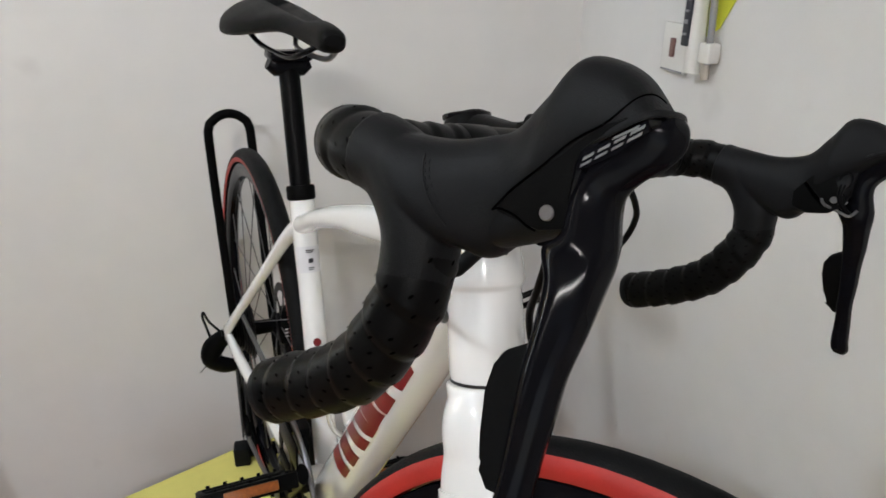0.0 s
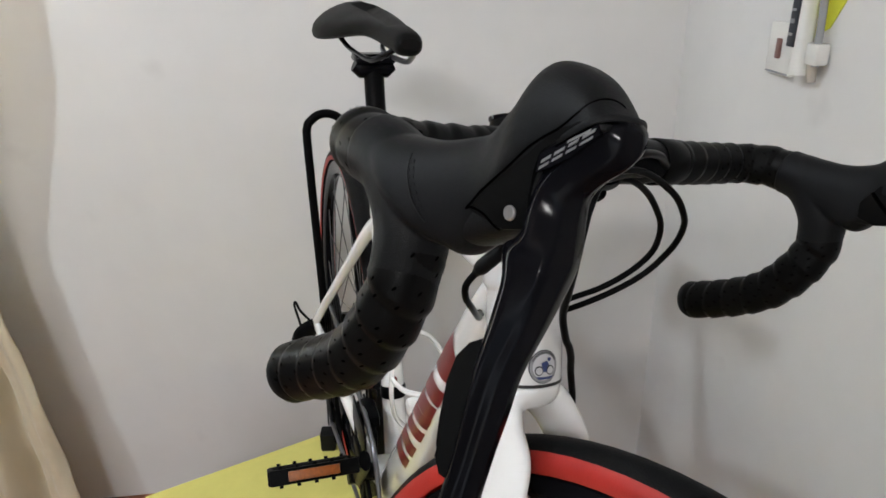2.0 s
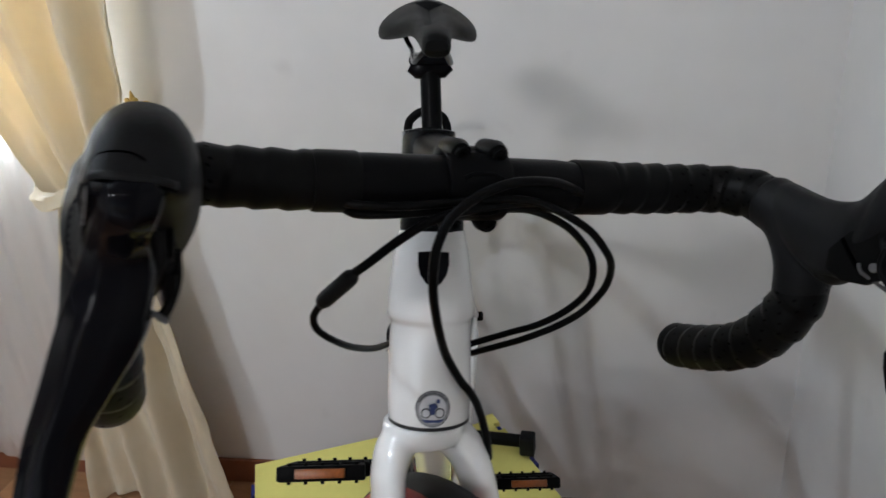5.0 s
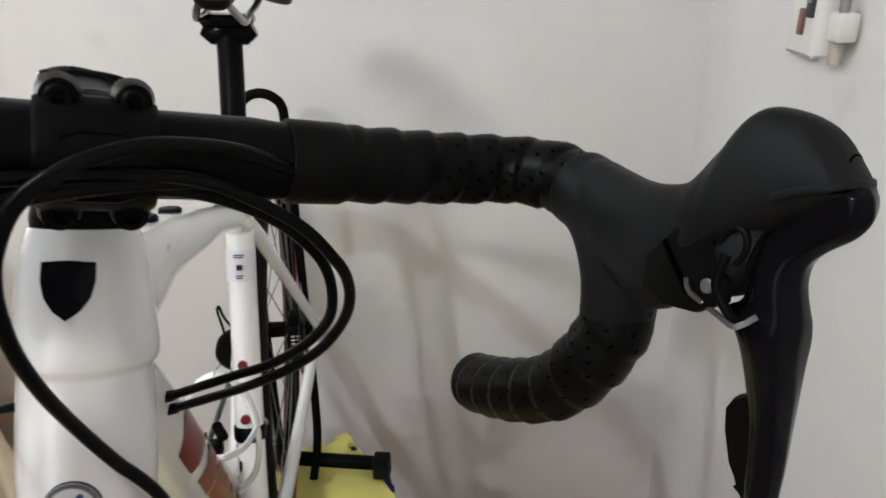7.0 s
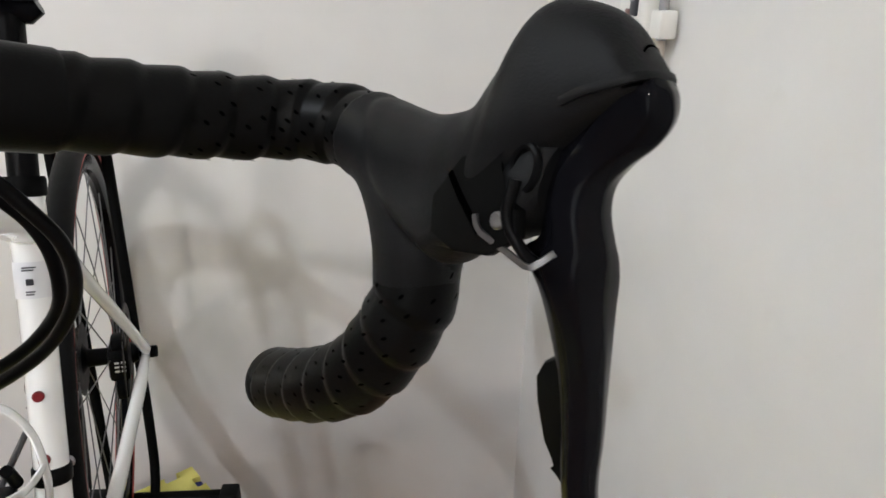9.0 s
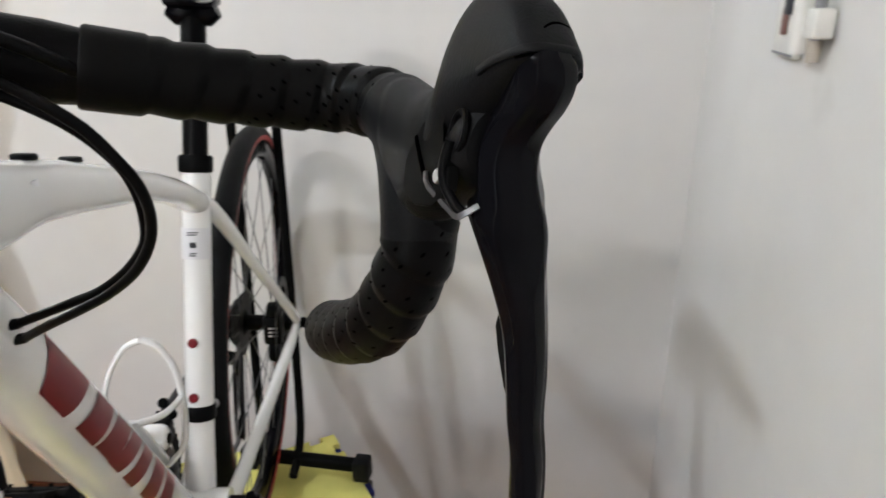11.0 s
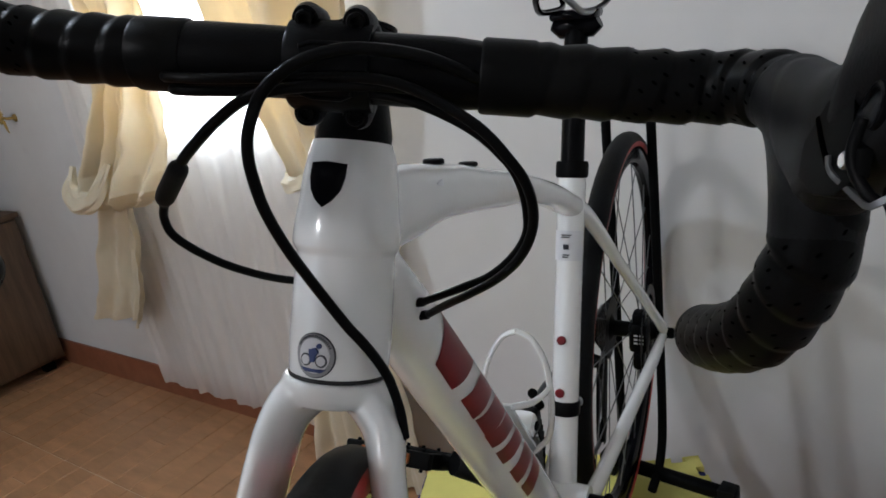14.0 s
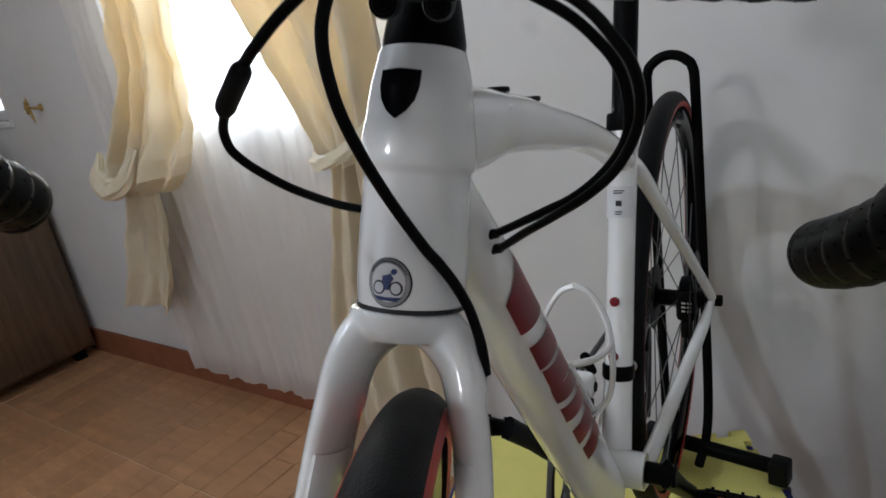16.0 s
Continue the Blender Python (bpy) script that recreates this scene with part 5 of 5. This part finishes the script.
cable([(-0.041, -0.424, 0.904), (-0.030, -0.434, 0.9035), (-0.005, -0.428, 0.901), (0.03, -0.413, 0.897), (0.060, -0.400, 0.891), (0.084, -0.387, 0.876), (0.0985, -0.380, 0.860), (0.1053, -0.378, 0.847), (0.1067, -0.3748, 0.8314), (0.1033, -0.370, 0.818), (0.0923, -0.3635, 0.803), (0.076, -0.3555, 0.789), (0.0571, -0.3468, 0.778), (0.0245, -0.3345, 0.7605)])
cable([(-0.043, -0.426, 0.910), (-0.031, -0.436, 0.9095), (-0.005, -0.433, 0.907), (0.03, -0.420, 0.904), (0.064, -0.409, 0.8985), (0.094, -0.402, 0.880), (0.1085, -0.3975, 0.862), (0.1134, -0.393, 0.850), (0.1136, -0.3872, 0.836), (0.1092, -0.3808, 0.822), (0.0996, -0.3745, 0.807), (0.0844, -0.367, 0.7928), (0.0651, -0.3585, 0.7795), (0.0474, -0.3480, 0.7675), (0.0245, -0.3315, 0.7505)])
cable([(0.097, -0.386, 0.893), (0.078, -0.404, 0.907), (0.057, -0.4185, 0.9136), (0.0426, -0.4263, 0.9135), (0.0291, -0.4324, 0.9093), (0.0167, -0.4363, 0.9003), (0.0098, -0.4397, 0.887), (0.0073, -0.4408, 0.8748), (0.0065, -0.439, 0.861), (0.0070, -0.4358, 0.8471), (0.0088, -0.4287, 0.8285), (0.0122, -0.4182, 0.8060), (0.0205, -0.4105, 0.7826), (0.0257, -0.4077, 0.7730), (0.0300, -0.4040, 0.7622), (0.0328, -0.4005, 0.7512), (0.0348, -0.3990, 0.7420), (0.0376, -0.3990, 0.7268), (0.0385, -0.4000, 0.7120)], 0.0027, "black brake hose looping to the fork")
cable([(0.090, -0.384, 0.888), (0.055, -0.406, 0.897), (0.030, -0.423, 0.9005), (0.0088, -0.4328, 0.8991), (-0.0093, -0.4365, 0.8901), (-0.0264, -0.4381, 0.878), (-0.0365, -0.4372, 0.8705)], 0.0026)
cable([(-0.0555, -0.4335, 0.8515), (-0.0612, -0.431, 0.842), (-0.0602, -0.4285, 0.832), (-0.0525, -0.420, 0.8193), (-0.0440, -0.406, 0.806), (-0.0335, -0.383, 0.791), (-0.021, -0.352, 0.778)], 0.0022)
bm = B()
sweep(bm, curve_points([(-0.0345, -0.4375, 0.8720), (-0.0385, -0.4370, 0.8680), (-0.0525, -0.4345, 0.8550), (-0.0565, -0.4330, 0.8500)], 5), spread([0.0026, 0.0048, 0.0048, 0.0026], 5), seg=14)
part("cable_joiner", bm, RUBBER, bike, "black barrel joiner on the cable")

# seatpost, clamp and saddle
bm = B()
sweep(bm, [seat_axis(z) for z in (0.60, 0.72, 0.872, 0.880)], [0.0137, 0.0137, 0.0137, 0.0125], seg=24)
post = part("seatpost", bm, SATIN, bike, "black seatpost with a paler stripe")
bm = B()
sweep(bm, [seat_axis(z) for z in (0.7145, 0.717, 0.730, 0.733)], [0.0175, 0.0190, 0.0190, 0.0178], seg=28)
part("seat_collar", bm, MATT, bike, "black seat collar")
SC = seat_axis(0.884)
bm = B()
sweep(bm, [SC + Vector((-0.026, 0, 0.004)), SC + Vector((-0.018, 0, 0.0)), SC + Vector((0.018, 0, 0.0)), SC + Vector((0.026, 0, 0.004))], [0.010, 0.015, 0.015, 0.010], seg=16, side=(0, 0, 1))
box(bm, tuple(SC + Vector((-0.027, -0.022, 0.006))), tuple(SC + Vector((0.027, 0.022, 0.017))), bevel=0.004)
part("rail_clamp", bm, GLOSS, post, "glossy black rail clamp")
saddle_pts = [(-0.005, 0.0120, 0.926, 0.938), (0.004, 0.0160, 0.918, 0.945), (0.03, 0.0175, 0.918, 0.949), (0.08, 0.0225, 0.923, 0.952), (0.12, 0.0330, 0.927, 0.954), (0.16, 0.0500, 0.926, 0.957), (0.20, 0.0640, 0.922, 0.961), (0.24, 0.0690, 0.920, 0.963), (0.265, 0.0620, 0.924, 0.962), (0.272, 0.0500, 0.934, 0.957)]
bm = B()
rings = []
for y, w, b, t in [(p.x, q.x, p.y, p.z) for p, q in zip(curve_points([(s[0], s[2], s[3]) for s in saddle_pts], 4), curve_points([(s[1], 0, 0) for s in saddle_pts], 4))]:
    ring = []
    for k in range(28):
        a = 2 * math.pi * k / 28
        c, s = math.cos(a), math.sin(a)
        x = w * math.copysign(abs(c) ** 0.85, c)
        drop = 1.68 * abs(x) ** 1.6 * min(1, w / 0.05)
        mid, half = (t + b) / 2, (t - b) / 2
        z = mid + half * math.copysign(abs(s) ** 0.75, s) - drop
        if s >= 0:
            z -= 0.011 * math.exp(-(x / 0.010) ** 2) * (0.05 < y < 0.225)
        ring.append(Vector((x, y, z)))
    rings.append(ring)
loft(bm, rings)
saddle = part("saddle", bm, SADDLE, bike, "black padded saddle with a centre groove", about((0, 0.2, 0.935), Matrix.Rotation(radians(3), 4, "Z") @ Matrix.Rotation(radians(3.6), 4, "Y")))
for sx in (-1, 1):
    bm = B()
    sweep(bm, curve_points([(0.010 * sx, 0.012, 0.926), (0.018 * sx, 0.045, 0.912), (0.0225 * sx, 0.09, 0.9015), (0.0225 * sx, 0.19, 0.9015), (0.030 * sx, 0.225, 0.912), (0.036 * sx, 0.25, 0.930)], 6), 0.0035, seg=10)
    part("saddle_rail", bm, STEEL if sx > 0 else GLOSS, saddle)

# bottle cage on the down tube
bm = B()
cm = Matrix.Translation(down_axis(0.62) + DT_UP * 0.033 + Vector((0.004, 0, 0))) @ Matrix(((1, 0, 0, 0), (0, DT_UP.y, -DT_WAY.y, 0), (0, DT_UP.z, -DT_WAY.z, 0), (0, 0, 0, 1)))
# local: y away from the tube, z up along it
box(bm, (-0.010, 0.0, -0.070), (0.010, 0.0035, 0.052), cm, bevel=0.001)
cage = part("bottle_cage", bm, WHITE, bike, "white plastic bottle cage")
for sx in (-1, 1):
    bm = B()
    loop = [(0.0, 0.074, 0.058), (0.0139 * sx, 0.070, 0.052), (0.0270 * sx, 0.056, 0.038), (0.0335 * sx, 0.036, 0.022), (0.0322 * sx, 0.020, -0.010), (0.0244 * sx, 0.009, -0.042), (0.009 * sx, 0.002, -0.066)]
    sweep(bm, [cm @ p for p in curve_points(loop, 6)], spread([(0.0026, 0.0044)] * 5 + [(0.003, 0.0050), (0.003, 0.006)], 6), seg=10)
    loop = [(0.009 * sx, 0.002, 0.046), (0.024 * sx, 0.011, 0.040), (0.0305 * sx, 0.024, 0.030), (0.0335 * sx, 0.036, 0.022)]
    sweep(bm, [cm @ p for p in curve_points(loop, 6)], [(0.0024, 0.0036)] * 19, seg=10)
    part("cage_arm", bm, WHITE, cage)
bm = B()
box(bm, (-0.013, 0.0030, -0.040), (0.013, 0.026, -0.017), cm, bevel=0.006)
part("cage_foot", bm, WHITE, cage)
bm = B()
disc(bm, cm @ align((0.0125, 0.014, -0.029), (1, 0, 0)), 0.0050, 0.0022, 16)
part("foot_hole", bm, MATT, cage)

# front derailleur on its clamp
bm = B()
sweep(bm, [seat_axis(0.440), seat_axis(0.442), seat_axis(0.455), seat_axis(0.457)], [0.0172, 0.0185, 0.0185, 0.0172], seg=24)
fd = part("front_derailleur", bm, SATIN, bike, "black front derailleur on a band clamp")
bm = B()
disc(bm, align(seat_axis(0.448) + Vector((0.012, 0.014, 0)), (0.8, 0.6, 0)), 0.0055, 0.006, 14)
part("clamp_bolt", bm, STEEL, fd)
bm = B()
box(bm, (-0.050, -0.020, 0.428), (-0.030, 0.030, 0.446), bevel=0.003)
box(bm, (-0.056, -0.040, 0.395), (-0.053, 0.055, 0.436), bevel=0.001)
box(bm, (-0.041, -0.040, 0.400), (-0.038, 0.055, 0.436), bevel=0.001)
sweep(bm, [(-0.030, 0.030, 0.446), (-0.034, 0.020, 0.470), (-0.030, 0.005, 0.480)], 0.006, seg=10)
part("chain_guide", bm, SATIN, fd)


# crankset, pedals and chain
def ring_outline(r, teeth):
    return [((r if i % 2 else r - 0.004) * math.cos(math.pi * i / teeth), (r if i % 2 else r - 0.004) * math.sin(math.pi * i / teeth)) for i in range(teeth * 2)]


CR = Matrix.Translation(BB) @ Matrix.Rotation(radians(-90), 4, "Y")
bm = B()
sweep(bm, [BB + Vector((-0.075, 0, 0)), BB + Vector((0.070, 0, 0))], 0.0125, seg=20, side=(0, 0, 1))
crank = part("crankset", bm, SATIN, bike, "black double crankset")
for r, x in ((0.101, 0.0465), (0.069, 0.0395)):
    bm = B()
    out = ring_outline(r, 48 if r > 0.08 else 34)
    lo = [bm.verts.new(CR @ Vector((a, b, x))) for a, b in out]
    hi = [bm.verts.new(CR @ Vector((a, b, x + 0.0025))) for a, b in out]
    n = len(out)
    ir = r - 0.018
    li = [bm.verts.new(CR @ Vector((ir * math.cos(2 * math.pi * i / n), ir * math.sin(2 * math.pi * i / n), x))) for i in range(n)]
    hi2 = [bm.verts.new(CR @ Vector((ir * math.cos(2 * math.pi * i / n), ir * math.sin(2 * math.pi * i / n), x + 0.0025))) for i in range(n)]
    for i in range(n):
        j = (i + 1) % n
        for q in ((lo[i], lo[j], hi[j], hi[i]), (li[j], li[i], hi2[i], hi2[j]), (lo[j], lo[i], li[i], li[j]), (hi[i], hi[j], hi2[j], hi2[i])):
            bm.faces.new(q)
    if r > 0.08:
        for k in range(5):
            m = CR @ Matrix.Rotation(2 * math.pi * k / 5 + 0.4, 4, "Z")
            box(bm, (0.010, -0.009, x), (0.086, 0.009, x + 0.006), m, bevel=0.002)
    part("chainring", bm, MATT if r > 0.08 else SPOKE, crank)
ARM = Vector((0, -0.122, 0.124)).normalized() * 0.172


def crank_arm(sx):
    d = ARM if sx < 0 else -ARM
    e = BB + d + Vector((sx * 0.072, 0, 0))
    bm = B()
    sweep(bm, [BB + Vector((sx * 0.060, 0, 0)) - d * 0.06, BB + Vector((sx * 0.062, 0, 0)) + d * 0.25, BB + Vector((sx * 0.066, 0, 0)) + d * 0.7, e + d * 0.05], [(0.008, 0.016), (0.008, 0.014), (0.0075, 0.0115), (0.007, 0.012)], seg=16)
    part("crank_arm", bm, SATIN, crank)
    turn = Matrix.Translation(e + Vector((sx * 0.012, 0, 0))) @ Matrix.Rotation(radians(-37), 4, "X")
    bm = B()
    sweep(bm, [turn @ Vector((-sx * 0.012, 0, 0)), turn @ Vector((sx * 0.01, 0, 0)), turn @ Vector((sx * 0.095, 0, 0))], [0.006, 0.010, 0.009], seg=14, side=(0, 0, 1))
    for y in (-0.041, 0.041):
        box(bm, (min(0, sx * 0.098), y - 0.006, -0.0085), (max(0, sx * 0.098), y + 0.006, 0.0085), turn, bevel=0.002)
        for k in range(5):
            xx = sx * (0.010 + 0.019 * k)
            sweep(bm, [turn @ Vector((xx, y, 0.008)), turn @ Vector((xx, y, 0.0115))], 0.0022, seg=8)
            sweep(bm, [turn @ Vector((xx, y, -0.008)), turn @ Vector((xx, y, -0.0115))], 0.0022, seg=8)
    for xx in (0.004, 0.092):
        box(bm, (min(sx * xx, sx * (xx + 0.008)), -0.044, -0.008), (max(sx * xx, sx * (xx + 0.008)), 0.044, 0.008), turn, bevel=0.002)
    pedal = part("pedal", bm, MATT, bike, "black platform pedal with amber reflectors")
    for y in (-0.0485, 0.0475):
        bm = B()
        box(bm, (min(sx * 0.022, sx * 0.078), y - 0.0015, -0.0052), (max(sx * 0.022, sx * 0.078), y + 0.0025, 0.0052), turn, bevel=0.001)
        part("reflector", bm, AMBER, pedal, "amber reflector")


crank_arm(-1)
crank_arm(1)
bm = B()
ch = []
c0, r0, c1, r1 = BB + Vector((-0.048, 0, 0)), 0.099, REAR + Vector((-0.038, 0, 0)), 0.036
for k in range(15):
    a = radians(90 + 180 * k / 14)
    ch.append(c0 + Vector((0, r0 * math.cos(a), r0 * math.sin(a))))
ch += [REAR_SHIFT @ Vector(p) for p in ((-0.044, 0.20, 0.160), (-0.0445, 0.395, 0.112), (-0.0445, 0.423, 0.122), (-0.0445, 0.424, 0.190), (-0.044, 0.410, 0.255), (-0.042, 0.425, 0.285))]
for k in range(9):
    a = radians(-60 + 160 * k / 8)
    ch.append(c1 + Vector((0, r1 * math.cos(a), r1 * math.sin(a))))
sweep(bm, ch, [(0.0035, 0.004)] * len(ch), seg=8, closed=True, ripple=lambda d, w: 0.0007 * math.sin(d * 500))
part("chain", bm, SPOKE, bike, "steel chain")
bm = B()
sweep(bm, curve_points([(-0.050, 0.410, 0.335), (-0.072, 0.425, 0.326), (-0.090, 0.432, 0.305), (-0.096, 0.434, 0.280), (-0.075, 0.430, 0.265), (-0.050, 0.426, 0.262)], 5),
      spread([(0.010, 0.012), (0.013, 0.017), (0.014, 0.020), (0.013, 0.018), (0.013, 0.017), (0.010, 0.013)], 5), seg=12, side=(0, 1, 0))
rd = part("rear_derailleur", bm, SATIN, bike, "black rear derailleur with a cable loop", REAR_SHIFT)
bm = B()
sweep(bm, curve_points([(-0.092, 0.432, 0.318), (-0.100, 0.440, 0.350), (-0.1040, 0.444, 0.368), (-0.101, 0.446, 0.374), (-0.094, 0.440, 0.358), (-0.080, 0.425, 0.345), (-0.070, 0.412, 0.338)], 6), 0.0024, seg=8)
part("cable_loop", bm, HOUSING, rd)
bm = B()
sweep(bm, [(-0.100, 0.434, 0.272), (-0.117, 0.440, 0.250)], 0.0012, seg=6)
part("cable_end", bm, SPOKE, rd)
for y, z in ((0.426, 0.250), (0.405, 0.130)):
    bm = B()
    disc(bm, align((-0.045, y, z), (1, 0, 0)), 0.022, 0.007, 22)
    part("jockey_wheel", bm, MATT, rd)
for x in (-0.051, -0.038):
    bm = B()
    sweep(bm, [(x, 0.430, 0.268), (x, 0.424, 0.240), (x, 0.410, 0.150), (x, 0.403, 0.105)], [(0.0015, 0.012), (0.0015, 0.018), (0.0015, 0.016), (0.0015, 0.010)], seg=12)
    part("derailleur_cage", bm, SATIN, rd)
# rear brake caliper
bm = B()
box(bm, (0.018, 0.358, 0.348), (0.048, 0.396, 0.402), bevel=0.007)
box(bm, (0.023, 0.362, 0.396), (0.043, 0.388, 0.418), bevel=0.005)
box(bm, (0.026, 0.350, 0.322), (0.044, 0.380, 0.352), bevel=0.005)
cal = part("brake_caliper", bm, SATIN, bike, "black rear disc brake caliper")
bm = B()
for x in (0.027, 0.036):
    for dz, h in ((0.0, 0.003), (0.007, 0.003), (0.014, 0.003)):
        box(bm, (x, 0.3574, 0.366 + dz), (x + 0.006, 0.3584, 0.366 + dz + h))
part("pale_marks", bm, PALE_PRINT, cal)


# ---- rear-wheel stand ----
stand = thing("bike_stand", "black tubular rear-wheel stand hooped over the tyre, standing on the mats", "bike stand")
bm = B()
cx, hw = -0.0120, 0.0390
side = [(0.012, 0.425, 0.020), (0.004, 0.480, 0.045), (0.0, 0.512, 0.13), (0.0, 0.545, 0.40), (0.0, 0.563, 0.67)]
hoop = [(cx - hw + a, y, TOP + z) for a, y, z in side]
for k in range(1, 8):
    a = math.pi - math.pi * k / 8
    hoop.append((cx + hw * math.cos(a), 0.566, TOP + 0.6985 + hw * math.sin(a)))
hoop += [(cx + hw - a, y, TOP + z) for a, y, z in side[::-1]]
sweep(bm, curve_points(hoop, 5), 0.0085, seg=14)
part("hoop", bm, MATT, stand)
F0, F1 = Vector((-0.075, 0.492, TOP + 0.030)), Vector((0.148, 0.432, TOP + 0.030))
bm = B()
sweep(bm, [F0, F1], 0.0125, seg=16, side=(0, 0, 1), square=0.7)
part("foot_bar", bm, MATT, stand)
for p in (F0, F1):
    d = (F1 - F0).normalized()
    bm = B()
    m = Matrix.Translation(p) @ Matrix.Rotation(math.atan2(d.y, d.x), 4, "Z")
    box(bm, (-0.016, -0.017, -0.0285), (0.016, 0.017, 0.017), m, bevel=0.004)
    part("foot_cap", bm, RUBBER, stand, "black rubber foot cap")


# ---- floor tiles: plank-pattern pieces ----
def plank_floor():
    nt = TILE.node_tree
    info = nt.nodes.new("ShaderNodeObjectInfo")
    hsv = nt.nodes.new("ShaderNodeHueSaturation")
    ma = nt.nodes.new("ShaderNodeMapRange")
    ma.inputs[3].default_value, ma.inputs[4].default_value = 0.88, 1.12
    nt.links.new(info.outputs["Random"], ma.inputs[0])
    b = nt.nodes["Principled BSDF"]
    src = b.inputs["Base Color"].links[0].from_socket
    nt.links.new(ma.outputs[0], hsv.inputs["Value"])
    nt.links.new(src, hsv.inputs["Color"])
    nt.links.new(hsv.outputs[0], b.inputs["Base Color"])
    cache = {}
    wide, length = 0.105, 0.4925
    for col in range(31):
        x0 = -1.25 - wide * (col + 1)
        y, k = 0.0, 0
        while y > -2.2:
            # each tile is split at a staggered place
            cut = (1.0, 0.55, 1.0, 0.3, 1.0)[(col * 2 + k) % 5] * length
            for a, b2 in ((0, cut), (cut, length)):
                size = round(b2 - a, 4)
                if size < 0.01:
                    continue
                g = 0.0019
                if size not in cache:
                    bm = B()
                    box(bm, (g, g - size, -0.004), (wide - g, -g, 0.0), bevel=0.0012, seg=1)
                    me = bpy.data.meshes.new("plank")
                    bm.to_mesh(me)
                    bm.free()
                    me.materials.append(TILE)
                    cache[size] = me
                ob = new("plank", cache[size])
                ob.parent = floor
                ob.matrix_basis = Matrix.Translation((x0, y - a - (0.0015 if a == 0 else 0), 0.0))
            y -= length
            k += 1
    bm = B()
    for x0, x1 in ((-1.25, -0.02), (LEFT, -1.25 - wide * 31)):
        n = max(1, int((x1 - x0) / 0.105))
        for i in range(n):
            for j in range(8):
                a = x0 + (x1 - x0) * i / n
                box(bm, (a + 0.0014, -0.4925 * (j + 1) + 0.0014, -0.004), (a + (x1 - x0) / n - 0.0014, -0.4925 * j - 0.0014, -0.0002))
    for i in range(31):
        for j in range(5, 8):
            a = -1.25 - wide * (i + 1)
            box(bm, (a + 0.0019, max(FRONT, -0.4925 * (j + 1)) + 0.0019, -0.004), (a + wide - 0.0019, -0.4925 * j - 0.0019, -0.0002))
    me = bpy.data.meshes.new("far_planks")
    bm.to_mesh(me)
    bm.free()
    me.materials.append(TILE)
    ob = tagged(new("far_planks", me), kind="stuff")
    ob.parent = floor


plank_floor()
